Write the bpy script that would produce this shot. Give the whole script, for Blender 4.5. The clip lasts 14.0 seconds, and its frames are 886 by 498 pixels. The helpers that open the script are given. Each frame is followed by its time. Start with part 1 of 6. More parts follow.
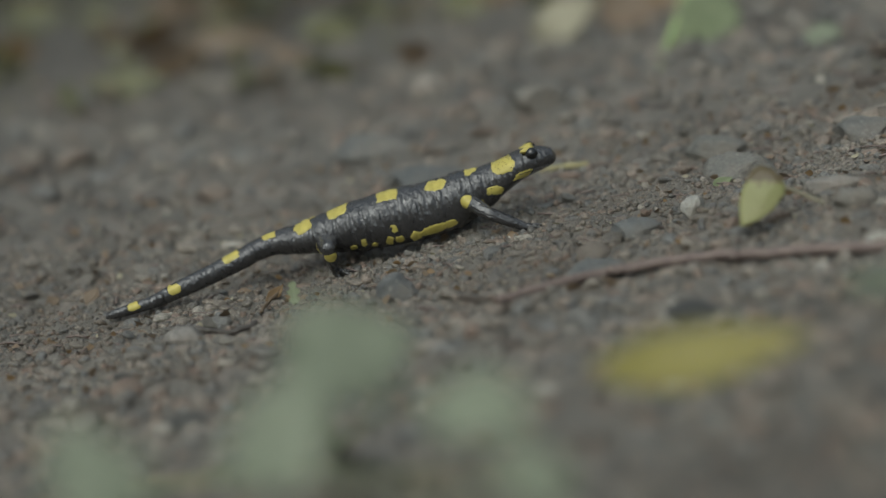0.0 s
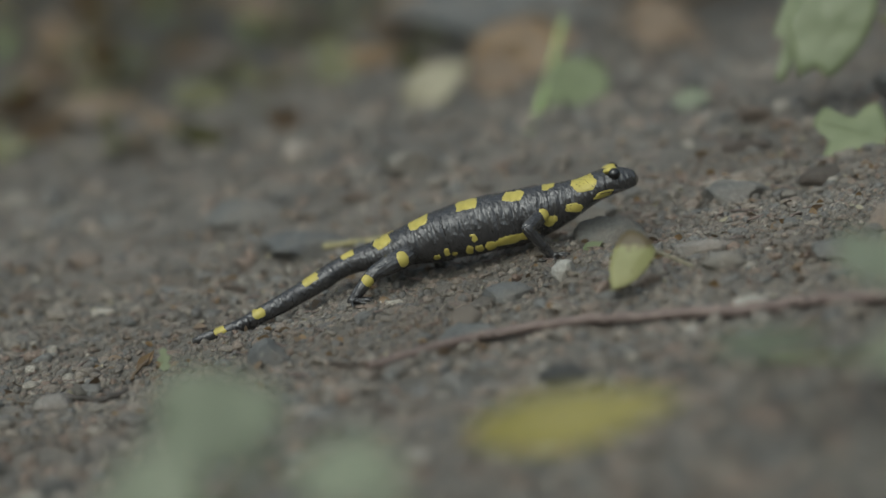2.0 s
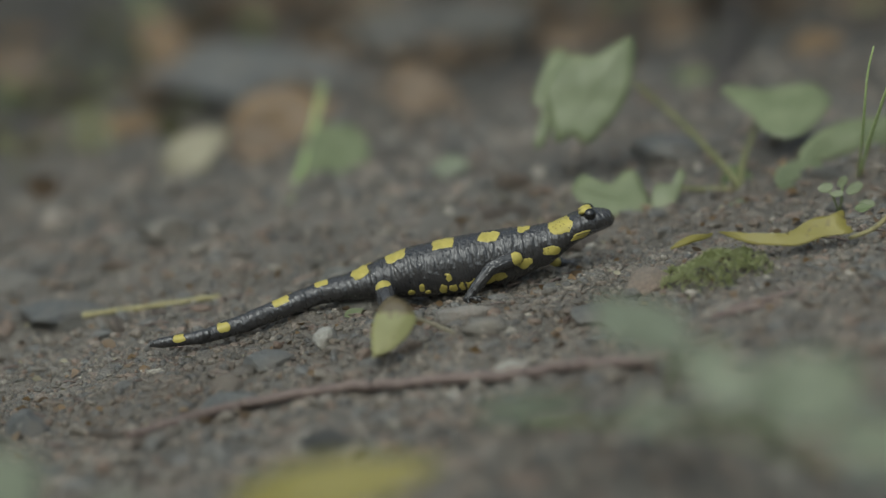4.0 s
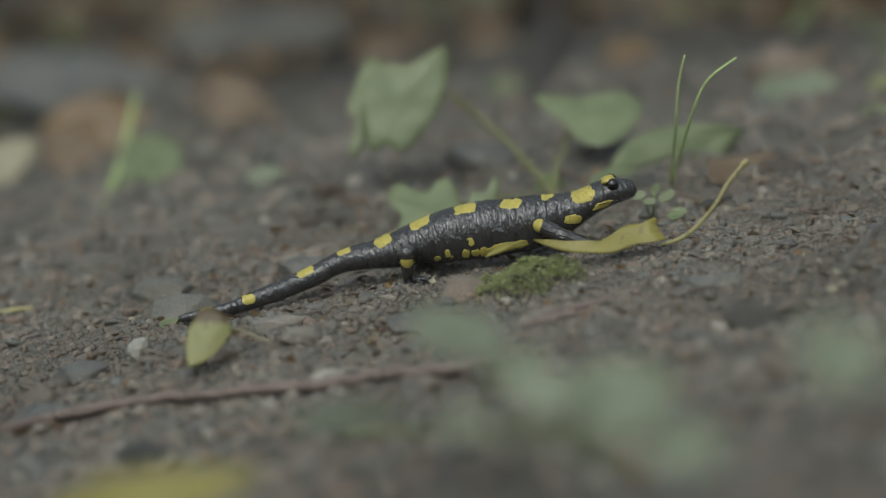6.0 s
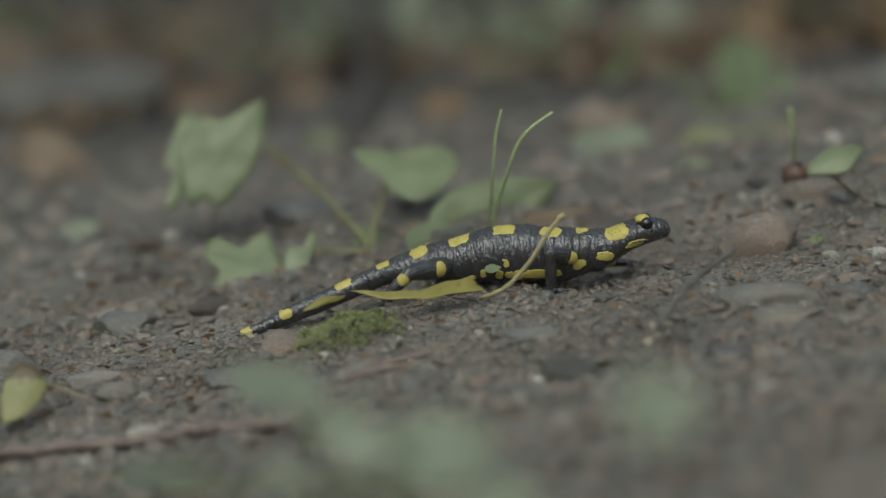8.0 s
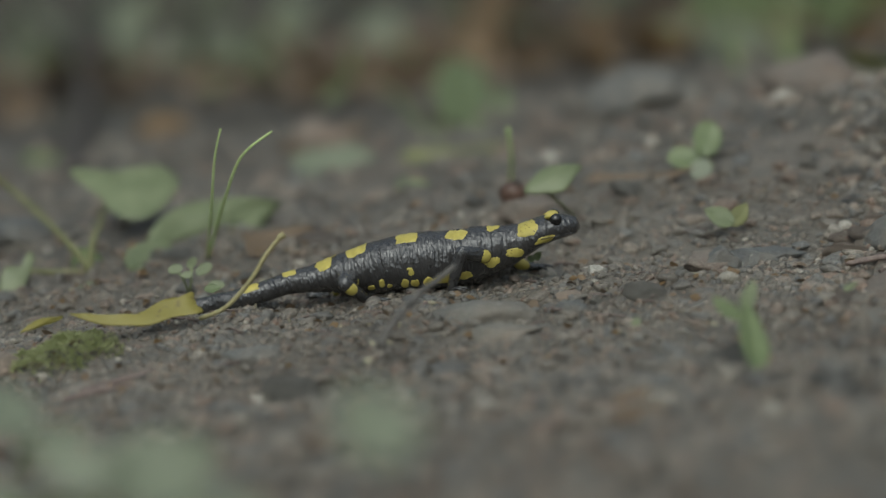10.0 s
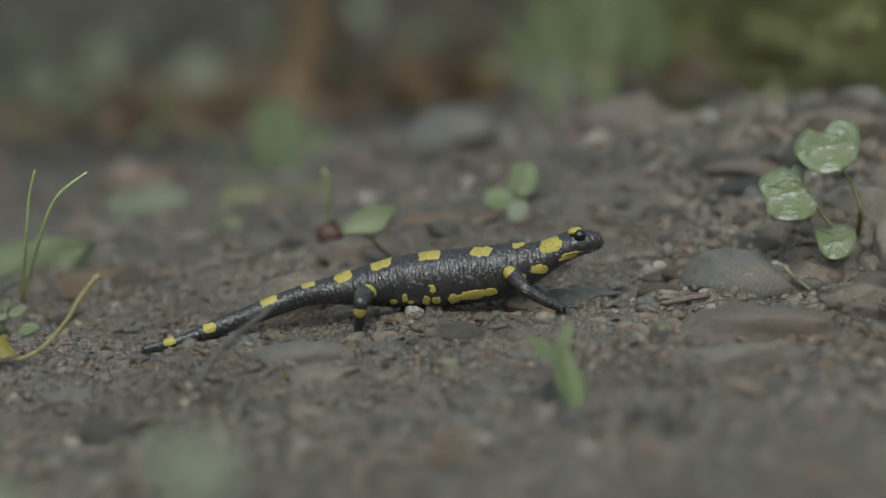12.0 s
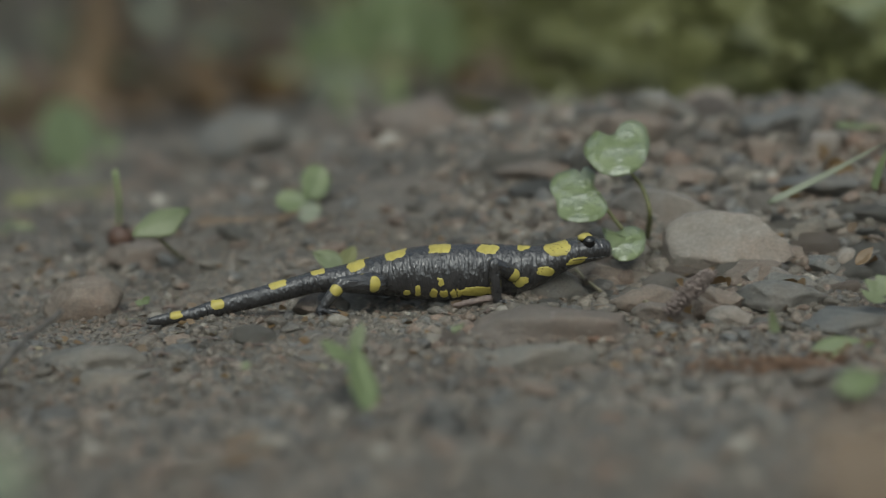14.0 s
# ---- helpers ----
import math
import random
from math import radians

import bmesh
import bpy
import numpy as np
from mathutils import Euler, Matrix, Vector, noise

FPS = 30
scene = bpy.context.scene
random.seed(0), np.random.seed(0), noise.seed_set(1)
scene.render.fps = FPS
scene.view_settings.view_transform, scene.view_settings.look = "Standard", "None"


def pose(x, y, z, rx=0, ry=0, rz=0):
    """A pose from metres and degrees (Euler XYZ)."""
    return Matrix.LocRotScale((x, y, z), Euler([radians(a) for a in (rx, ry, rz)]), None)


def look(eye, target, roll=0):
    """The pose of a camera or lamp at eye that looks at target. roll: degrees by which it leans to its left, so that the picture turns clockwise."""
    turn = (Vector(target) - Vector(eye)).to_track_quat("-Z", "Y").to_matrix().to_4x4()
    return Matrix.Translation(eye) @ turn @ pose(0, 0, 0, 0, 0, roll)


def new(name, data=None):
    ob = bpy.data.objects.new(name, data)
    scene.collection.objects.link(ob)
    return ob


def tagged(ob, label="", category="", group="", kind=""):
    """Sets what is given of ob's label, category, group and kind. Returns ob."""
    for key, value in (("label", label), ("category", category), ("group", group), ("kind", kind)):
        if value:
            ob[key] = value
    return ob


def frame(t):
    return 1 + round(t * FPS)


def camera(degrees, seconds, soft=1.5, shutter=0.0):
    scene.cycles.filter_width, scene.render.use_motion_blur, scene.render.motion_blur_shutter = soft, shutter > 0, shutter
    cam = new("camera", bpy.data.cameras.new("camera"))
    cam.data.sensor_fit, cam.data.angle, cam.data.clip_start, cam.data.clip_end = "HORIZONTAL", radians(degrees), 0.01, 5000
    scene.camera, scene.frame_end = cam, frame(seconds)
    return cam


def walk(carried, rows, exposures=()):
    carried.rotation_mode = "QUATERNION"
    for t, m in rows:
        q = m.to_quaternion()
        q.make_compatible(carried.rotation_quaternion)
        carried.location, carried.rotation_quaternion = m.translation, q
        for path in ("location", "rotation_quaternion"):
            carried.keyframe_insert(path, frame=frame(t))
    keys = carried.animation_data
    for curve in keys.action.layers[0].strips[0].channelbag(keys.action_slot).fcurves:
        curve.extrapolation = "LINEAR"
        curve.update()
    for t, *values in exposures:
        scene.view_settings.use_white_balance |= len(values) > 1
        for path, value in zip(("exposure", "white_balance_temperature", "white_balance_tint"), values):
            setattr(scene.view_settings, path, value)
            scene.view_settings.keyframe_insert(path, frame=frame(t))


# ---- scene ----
# The camera turns on a tripod at the origin; bearings are degrees clockwise from +y.
cam = camera(19.35, 14.0, soft=1.3, shutter=0.4)
EYE, TILT = 0.18, -6.0
ROWS = [
    (0.0, 15.504, -6.875, 0.017),
    (0.5, 15.162, -6.814, 0.016),
    (1.0, 14.636, -6.682, 0.052),
    (1.5, 13.381, -6.319, 0.050),
    (2.0, 12.653, -5.437, 0.009),
    (2.5, 11.615, -4.773, 0.015),
    (3.0, 9.740, -4.423, -0.051),
    (3.5, 8.259, -4.143, -0.045),
    (4.0, 7.381, -3.951, -0.088),
    (6.3, 2.753, -3.661, 0.039),
    (6.5, 2.452, -3.520, 0.081),
    (7.0, 2.057, -2.995, 0.037),
    (7.5, 1.131, -2.632, 0.009),
    (8.0, -0.719, -2.558, -0.050),
    (8.5, -2.159, -2.578, -0.033),
    (9.0, -3.898, -2.588, -0.035),
    (9.2, -4.622, -2.577, -0.054),
    (11.3, -9.571, -1.249, 0.022),
    (11.5, -10.005, -1.250, 0.010),
    (12.0, -10.928, -1.220, -0.035),
    (12.5, -11.686, -1.193, 0.006),
    (13.0, -12.733, -1.174, 0.018),
    (13.5, -14.063, -1.155, 0.001),
    (14.0, -15.504, -1.164, 0.005),
]
walk(cam, [(t, pose(0, 0, EYE, TILT) @ pose(0, 0, 0, 90 + pitch, roll, yaw)) for t, yaw, pitch, roll in ROWS],
     exposures=[(0.0, 0.16, 6100, 0), (14.0, 0.1, 6110, 0)])
cam.data.dof.use_dof = True
cam.data.dof.focus_distance = 0.962
cam.data.dof.aperture_fstop = 3.6

# ---- light: an overcast sky over a clearing ----
world = bpy.data.worlds.new("overcast")
scene.world = world
world.use_nodes = True
wn = world.node_tree.nodes
sky = wn.new("ShaderNodeTexSky")
sky.sky_type, sky.sun_disc = "NISHITA", False
sky.sun_elevation, sky.sun_rotation = radians(51), radians(198)
sky.air_density, sky.dust_density, sky.ozone_density = 1.0, 6.0, 1.0
cloud = wn.new("ShaderNodeHueSaturation")
cloud.inputs["Saturation"].default_value = 0.45
world.node_tree.links.new(sky.outputs[0], cloud.inputs["Color"])
world.node_tree.links.new(cloud.outputs[0], wn["Background"].inputs[0])
wn["Background"].inputs[1].default_value = 0.115
sun = new("sun", bpy.data.lights.new("sun", "SUN"))
sun.data.energy, sun.data.angle, sun.data.color = 0.5, radians(120), (1.0, 0.97, 0.92)
sun.matrix_world = look((-0.7, -2.2, 2.9), (0.0, 0.0, 0.0))


# ---- materials ----
def nodes_of(name):
    m = bpy.data.materials.new(name)
    m.use_nodes = True
    nt = m.node_tree
    return m, nt, nt.nodes["Principled BSDF"]


def ramp(nt, stops, fac):
    r = nt.nodes.new("ShaderNodeValToRGB")
    while len(r.color_ramp.elements) < len(stops):
        r.color_ramp.elements.new(0.5)
    for e, (p, c) in zip(r.color_ramp.elements, stops):
        e.position, e.color = p, (*c, 1)
    nt.links.new(fac, r.inputs[0])
    return r.outputs[0]


def noise_of(nt, scale, detail=4.0, rough=0.55, coord="Object"):
    tc = nt.nodes.new("ShaderNodeTexCoord")
    n = nt.nodes.new("ShaderNodeTexNoise")
    n.inputs["Scale"].default_value, n.inputs["Detail"].default_value = scale, detail
    n.inputs["Roughness"].default_value = rough
    nt.links.new(tc.outputs[coord], n.inputs["Vector"])
    return n.outputs["Fac"]


def mix(nt, fac, a, b, blend="MIX"):
    m = nt.nodes.new("ShaderNodeMix")
    m.data_type, m.blend_type = "RGBA", blend
    for sock, v in ((m.inputs[0], fac), (m.inputs[6], a), (m.inputs[7], b)):
        if isinstance(v, (int, float)):
            sock.default_value = v
        elif isinstance(v, tuple):
            sock.default_value = (*v, 1)
        else:
            nt.links.new(v, sock)
    return m.outputs[2]


def bump(nt, bsdf, height, strength, distance):
    b = nt.nodes.new("ShaderNodeBump")
    b.inputs["Strength"].default_value, b.inputs["Distance"].default_value = strength, distance
    nt.links.new(height, b.inputs["Height"])
    nt.links.new(b.outputs[0], bsdf.inputs["Normal"])


def surface(name, stops, scale, rough=0.6, fine=6.0, grain=0.25, depth=0.0004, spec=0.4, rand=0.0, coat=0.0):
    """A matt or wet natural surface: colour stops along a coarse noise, a finer grain, and relief."""
    m, nt, b = nodes_of(name)
    coarse = noise_of(nt, scale, 5)
    col = ramp(nt, stops, coarse)
    small = noise_of(nt, scale * fine, 3)
    col = mix(nt, grain, col, ramp(nt, [(0.3, (0.35, 0.35, 0.35)), (0.7, (1.5, 1.5, 1.5))], small), "MULTIPLY")
    if rand:
        info = nt.nodes.new("ShaderNodeObjectInfo")
        col = mix(nt, rand, col, ramp(nt, [(0, (0.55, 0.56, 0.6)), (0.5, (1, 0.97, 0.92)), (1, (1.5, 1.35, 1.2))], info.outputs["Random"]), "MULTIPLY")
    nt.links.new(col, b.inputs["Base Color"])
    b.inputs["Roughness"].default_value = rough
    b.inputs["Specular IOR Level"].default_value = spec
    b.inputs["Coat Weight"].default_value = coat
    b.inputs["Coat Roughness"].default_value = 0.15
    bump(nt, b, small, 0.6, depth)
    return m


def stone_surface(name, stops, tint, rough=0.55):
    """Worn damp stone: broad stains of another hue, mineral grain, pale flecks and thin mud in the hollows."""
    m, nt, b = nodes_of(name)
    col = ramp(nt, stops, noise_of(nt, 55, 6, 0.62))
    col = mix(nt, ramp(nt, [(0.46, (0, 0, 0)), (0.66, (0.7, 0.7, 0.7))], noise_of(nt, 38, 5, 0.6)), col, tint)
    fine = noise_of(nt, 900, 4, 0.7)
    col = mix(nt, 0.55, col, ramp(nt, [(0.3, (0.5, 0.49, 0.47)), (0.5, (1, 1, 1)), (0.72, (1.45, 1.43, 1.38))], fine), "MULTIPLY")
    col = mix(nt, ramp(nt, [(0.66, (0, 0, 0)), (0.72, (0.6, 0.6, 0.6))], noise_of(nt, 420, 2)), col, (0.36, 0.345, 0.31))
    col = mix(nt, ramp(nt, [(0.48, (0, 0, 0)), (0.7, (0.55, 0.55, 0.55))], noise_of(nt, 130, 5, 0.65)), col, (0.165, 0.146, 0.122))
    info = nt.nodes.new("ShaderNodeObjectInfo")
    col = mix(nt, 0.55, col, ramp(nt, [(0, (0.68, 0.7, 0.72)), (0.5, (1, 0.98, 0.94)), (1, (1.35, 1.24, 1.12))], info.outputs["Random"]), "MULTIPLY")
    nt.links.new(col, b.inputs["Base Color"])
    b.inputs["Roughness"].default_value = rough
    b.inputs["Specular IOR Level"].default_value = 0.4
    bump(nt, b, mix(nt, 0.5, fine, noise_of(nt, 190, 5, 0.65)), 0.9, 0.0022)
    return m


def gravel_surface(name, stops, mud):
    """Pebbles of mixed rock, a tone for each, smeared with the mud of the track."""
    m, nt, b = nodes_of(name)
    g = nt.nodes.new("ShaderNodeNewGeometry")
    col = ramp(nt, stops, g.outputs["Random Per Island"])
    col = mix(nt, ramp(nt, [(0.4, (0, 0, 0)), (0.6, (mud, mud, mud))], noise_of(nt, 160, 4, 0.65)), col, (0.155, 0.138, 0.116))
    small = noise_of(nt, 1100, 3)
    col = mix(nt, 0.85, col, ramp(nt, [(0.3, (0.46, 0.45, 0.43)), (0.7, (1.48, 1.47, 1.45))], small), "MULTIPLY")
    col = mix(nt, 0.75, col, ramp(nt, [(0.35, (0.7, 0.66, 0.6)), (0.65, (1.15, 1.15, 1.12))], noise_of(nt, 14, 4)), "MULTIPLY")
    nt.links.new(col, b.inputs["Base Color"])
    b.inputs["Roughness"].default_value = 0.45
    bump(nt, b, small, 0.9, 0.0009)
    return m


def leaf_surface(name, stops, rough=0.4, through_light=0.25, spots=None, relief=0.4, withered=None, wet=0.0):
    m, nt, b = nodes_of(name)
    col = ramp(nt, stops, noise_of(nt, 60, 5))
    if spots:
        col = mix(nt, ramp(nt, [(0.62, (0, 0, 0)), (0.7, (1, 1, 1))], noise_of(nt, 260, 2)), col, spots)
    if withered:
        tc, sep, add = nt.nodes.new("ShaderNodeTexCoord"), nt.nodes.new("ShaderNodeSeparateXYZ"), nt.nodes.new("ShaderNodeMath")
        nt.links.new(tc.outputs["Object"], sep.inputs[0])
        add.operation, add.inputs[1].default_value = "MULTIPLY_ADD", 60.0
        nt.links.new(sep.outputs[2], add.inputs[0])
        nt.links.new(noise_of(nt, 90, 5, 0.7), add.inputs[2])
        col = mix(nt, ramp(nt, [(0.85, (0, 0, 0)), (1.0, (1, 1, 1))], add.outputs[0]), col, withered)
    nt.links.new(col, b.inputs["Base Color"])
    b.inputs["Roughness"].default_value = rough
    b.inputs["Coat Roughness"].default_value, b.inputs["Coat IOR"].default_value = 0.12, 1.5 + 1.3 * wet
    if wet:
        nt.links.new(ramp(nt, [(0.44, (0.05, 0.05, 0.05)), (0.54, (wet, wet, wet))], noise_of(nt, 110, 4)), b.inputs["Coat Weight"])
    tr = nt.nodes.new("ShaderNodeBsdfTranslucent")
    nt.links.new(col, tr.inputs[0])
    ms = nt.nodes.new("ShaderNodeMixShader")
    ms.inputs[0].default_value = through_light
    out = nt.nodes["Material Output"]
    nt.links.new(b.outputs[0], ms.inputs[1])
    nt.links.new(tr.outputs[0], ms.inputs[2])
    nt.links.new(ms.outputs[0], out.inputs[0])
    bump(nt, b, noise_of(nt, 220 + 160 * wet, 4), relief, 0.0009 + 0.0007 * wet)
    nt.links.new(b.inputs["Normal"].links[0].from_socket, b.inputs["Coat Normal"])
    return m


def skin_surface(name, stops, rough, coat, relief, streak=1.0, pores=False):
    """Wet amphibian skin: fine pores, and folds that run down the flank."""
    m, nt, b = nodes_of(name)
    tc, mp = nt.nodes.new("ShaderNodeTexCoord"), nt.nodes.new("ShaderNodeMapping")
    mp.inputs["Scale"].default_value = (1.0, 0.6, 1.0 - 0.78 * streak)
    nt.links.new(tc.outputs["Object"], mp.inputs["Vector"])
    v, n = nt.nodes.new("ShaderNodeTexVoronoi"), nt.nodes.new("ShaderNodeTexNoise")
    v.inputs["Scale"].default_value, n.inputs["Scale"].default_value, n.inputs["Detail"].default_value = 820, 760, 2.5
    nt.links.new(tc.outputs["Object"], v.inputs["Vector"])
    nt.links.new(mp.outputs[0], n.inputs["Vector"])
    col = ramp(nt, stops, noise_of(nt, 350, 4))
    if pores:
        col = mix(nt, ramp(nt, [(0.16, (1, 1, 1)), (0.24, (0, 0, 0))], v.outputs["Distance"]), col, (0.06, 0.05, 0.015))
    nt.links.new(col, b.inputs["Base Color"])
    b.inputs["Roughness"].default_value = rough
    b.inputs["Specular IOR Level"].default_value = 0.15
    b.inputs["Coat Weight"].default_value, b.inputs["Coat Roughness"].default_value, b.inputs["Coat IOR"].default_value = coat, 0.045, 1.8
    bump(nt, b, mix(nt, 0.88, v.outputs["Distance"], n.outputs["Fac"]), relief, 0.0018)
    relief_link = b.inputs["Normal"].links[0]
    nt.links.new(relief_link.from_socket, b.inputs["Coat Normal"])
    nt.links.remove(relief_link)
    return m


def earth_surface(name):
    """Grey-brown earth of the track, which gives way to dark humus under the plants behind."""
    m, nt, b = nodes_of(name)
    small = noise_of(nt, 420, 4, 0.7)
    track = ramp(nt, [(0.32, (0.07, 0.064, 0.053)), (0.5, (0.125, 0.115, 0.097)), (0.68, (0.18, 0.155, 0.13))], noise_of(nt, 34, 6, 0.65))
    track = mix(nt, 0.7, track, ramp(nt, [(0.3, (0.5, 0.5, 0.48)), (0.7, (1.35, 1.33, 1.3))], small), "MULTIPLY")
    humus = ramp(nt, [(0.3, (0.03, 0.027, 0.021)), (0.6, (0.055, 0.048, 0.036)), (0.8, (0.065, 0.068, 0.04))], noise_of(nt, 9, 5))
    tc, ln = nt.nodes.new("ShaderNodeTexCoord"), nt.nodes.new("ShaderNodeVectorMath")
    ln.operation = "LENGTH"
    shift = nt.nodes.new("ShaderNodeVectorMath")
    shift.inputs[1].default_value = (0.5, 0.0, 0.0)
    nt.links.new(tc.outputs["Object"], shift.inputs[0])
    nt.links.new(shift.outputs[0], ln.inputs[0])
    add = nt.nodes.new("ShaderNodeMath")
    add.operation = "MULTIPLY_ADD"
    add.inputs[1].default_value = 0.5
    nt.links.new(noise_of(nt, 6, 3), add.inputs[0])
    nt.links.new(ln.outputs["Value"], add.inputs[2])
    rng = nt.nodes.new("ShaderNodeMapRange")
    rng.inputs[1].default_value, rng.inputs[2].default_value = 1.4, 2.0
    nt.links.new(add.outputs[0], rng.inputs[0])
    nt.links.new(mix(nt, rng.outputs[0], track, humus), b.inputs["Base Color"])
    b.inputs["Roughness"].default_value = 0.55
    bump(nt, b, small, 0.8, 0.0012)
    return m


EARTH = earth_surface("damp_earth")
GRAVEL = gravel_surface("muddy_gravel", [(0.0, (0.1, 0.1, 0.097)), (0.14, (0.135, 0.14, 0.14)), (0.3, (0.14, 0.131, 0.117)), (0.5, (0.172, 0.159, 0.139)), (0.68, (0.2, 0.178, 0.152)),
                                           (0.78, (0.2, 0.148, 0.118)), (0.87, (0.235, 0.215, 0.185)), (0.94, (0.175, 0.12, 0.09)), (0.98, (0.26, 0.245, 0.215)), (1.0, (0.4, 0.38, 0.335))], 0.42)
GRAVEL_BANK = gravel_surface("loose_bank_gravel", [(0.0, (0.1, 0.1, 0.098)), (0.14, (0.14, 0.146, 0.148)), (0.28, (0.15, 0.138, 0.12)), (0.45, (0.19, 0.175, 0.152)), (0.6, (0.225, 0.195, 0.165)),
                                                   (0.72, (0.22, 0.155, 0.12)), (0.82, (0.275, 0.255, 0.22)), (0.88, (0.21, 0.13, 0.09)), (0.94, (0.3, 0.285, 0.255)), (1.0, (0.42, 0.4, 0.355))], 0.5)
STONE_GREY = stone_surface("grey_stone", [(0.3, (0.125, 0.125, 0.115)), (0.7, (0.215, 0.21, 0.19))], (0.2, 0.175, 0.145), 0.55)
STONE_PALE = stone_surface("pale_stone", [(0.3, (0.235, 0.215, 0.19)), (0.7, (0.345, 0.322, 0.285))], (0.27, 0.215, 0.175))
STONE_ROSE = stone_surface("rosy_grey_stone", [(0.3, (0.2, 0.187, 0.17)), (0.7, (0.31, 0.29, 0.26))], (0.24, 0.193, 0.16), 0.45)
STONE_BROWN = stone_surface("brown_stone", [(0.3, (0.16, 0.137, 0.116)), (0.7, (0.24, 0.205, 0.172))], (0.2, 0.145, 0.11), 0.5)
STONE_SLATE = stone_surface("slate_stone", [(0.3, (0.105, 0.11, 0.108)), (0.7, (0.175, 0.178, 0.172))], (0.165, 0.15, 0.125), 0.5)
STONE_DARK = stone_surface("dark_blue_grey_stone", [(0.3, (0.06, 0.063, 0.062)), (0.7, (0.105, 0.108, 0.105))], (0.085, 0.085, 0.065), 0.7)
STONE_WHITE = stone_surface("white_stone", [(0.3, (0.3, 0.295, 0.27)), (0.7, (0.43, 0.42, 0.38))], (0.33, 0.3, 0.25), 0.5)
SKIN = skin_surface("black_skin", [(0.3, (0.017, 0.0165, 0.017)), (0.7, (0.03, 0.0285, 0.028))], 0.6, 0.95, 0.8)
YELLOW = skin_surface("yellow_skin", [(0.3, (0.37, 0.315, 0.075)), (0.7, (0.47, 0.395, 0.1))], 0.45, 0.2, 0.3, 0.0)
YELLOW_PORED = skin_surface("yellow_skin_with_pores", [(0.3, (0.37, 0.315, 0.075)), (0.7, (0.47, 0.395, 0.1))], 0.45, 0.2, 0.4, 0.0, pores=True)
EYE_BLACK = skin_surface("eye_black", [(0, (0.006, 0.006, 0.006)), (1, (0.01, 0.01, 0.01))], 0.08, 0.5, 0.0)
LEAF_GREEN = leaf_surface("fresh_green_leaf", [(0.3, (0.145, 0.185, 0.085)), (0.7, (0.205, 0.25, 0.118))])
LEAF_PALE_GREEN = leaf_surface("pale_green_leaf", [(0.25, (0.15, 0.18, 0.09)), (0.5, (0.2, 0.232, 0.125)), (0.75, (0.25, 0.285, 0.16))])
LEAF_DULL = leaf_surface("dull_green_leaf", [(0.3, (0.195, 0.22, 0.15)), (0.7, (0.26, 0.285, 0.2))])
LEAF_OLIVE = leaf_surface("olive_leaf", [(0.3, (0.165, 0.17, 0.07)), (0.7, (0.25, 0.256, 0.105))])
LEAF_FADED = leaf_surface("faded_olive_leaf", [(0.3, (0.105, 0.105, 0.05)), (0.7, (0.165, 0.162, 0.07))])
LEAF_WET = leaf_surface("wet_green_leaf", [(0.3, (0.19, 0.24, 0.11)), (0.7, (0.26, 0.31, 0.15))], rough=0.4, through_light=0.3, relief=0.9, wet=1.0)
LEAF_YELLOW = leaf_surface("yellow_leaf", [(0.3, (0.24, 0.21, 0.046)), (0.7, (0.31, 0.27, 0.07))], spots=(0.2, 0.16, 0.05))
LEAF_MOTTLED = leaf_surface("mottled_yellow_leaf", [(0.3, (0.34, 0.345, 0.14)), (0.7, (0.42, 0.41, 0.19))], spots=(0.16, 0.13, 0.06), withered=(0.17, 0.135, 0.075), through_light=0.45)
LEAF_BROWN = leaf_surface("dead_brown_leaf", [(0.3, (0.11, 0.082, 0.052)), (0.7, (0.19, 0.135, 0.085))], through_light=0.1, rough=0.6)
LEAF_ORANGE = leaf_surface("dead_orange_leaf", [(0.3, (0.135, 0.088, 0.042)), (0.7, (0.2, 0.13, 0.06))], through_light=0.15)
LEAF_TAN = leaf_surface("dry_tan_leaf", [(0.3, (0.24, 0.22, 0.15)), (0.7, (0.36, 0.33, 0.23))], through_light=0.15, rough=0.6)
STEM_GREEN = surface("green_stem", [(0.3, (0.17, 0.21, 0.09)), (0.7, (0.25, 0.3, 0.13))], 200, 0.45, 4, 0.2, 0.00006)
STEM_BROWN = surface("olive_brown_stem", [(0.3, (0.125, 0.13, 0.055)), (0.7, (0.2, 0.2, 0.09))], 200, 0.5, 4, 0.3, 0.00005)
GRASS = surface("grass_blade", [(0.3, (0.4, 0.53, 0.2)), (0.7, (0.5, 0.62, 0.27))], 200, 0.5, 4, 0.2, 0.00003)
STRAW = surface("dry_straw", [(0.3, (0.25, 0.225, 0.11)), (0.7, (0.36, 0.325, 0.165))], 150, 0.6, 5, 0.3, 0.0001)
BARK_RED = surface("reddish_bark", [(0.3, (0.125, 0.095, 0.082)), (0.7, (0.205, 0.16, 0.138))], 110, 0.65, 7, 0.5, 0.0006)
BARK_GREY = surface("grey_twig", [(0.3, (0.07, 0.065, 0.058)), (0.7, (0.14, 0.13, 0.115))], 130, 0.65, 6, 0.5, 0.0005)
BARK_DARK = surface("dark_twig", [(0.3, (0.035, 0.03, 0.027)), (0.7, (0.075, 0.065, 0.055))], 130, 0.55, 6, 0.5, 0.0005)
MOSS = leaf_surface("green_moss", [(0.25, (0.24, 0.245, 0.13)), (0.5, (0.38, 0.41, 0.2)), (0.75, (0.48, 0.5, 0.28))], through_light=0.55)
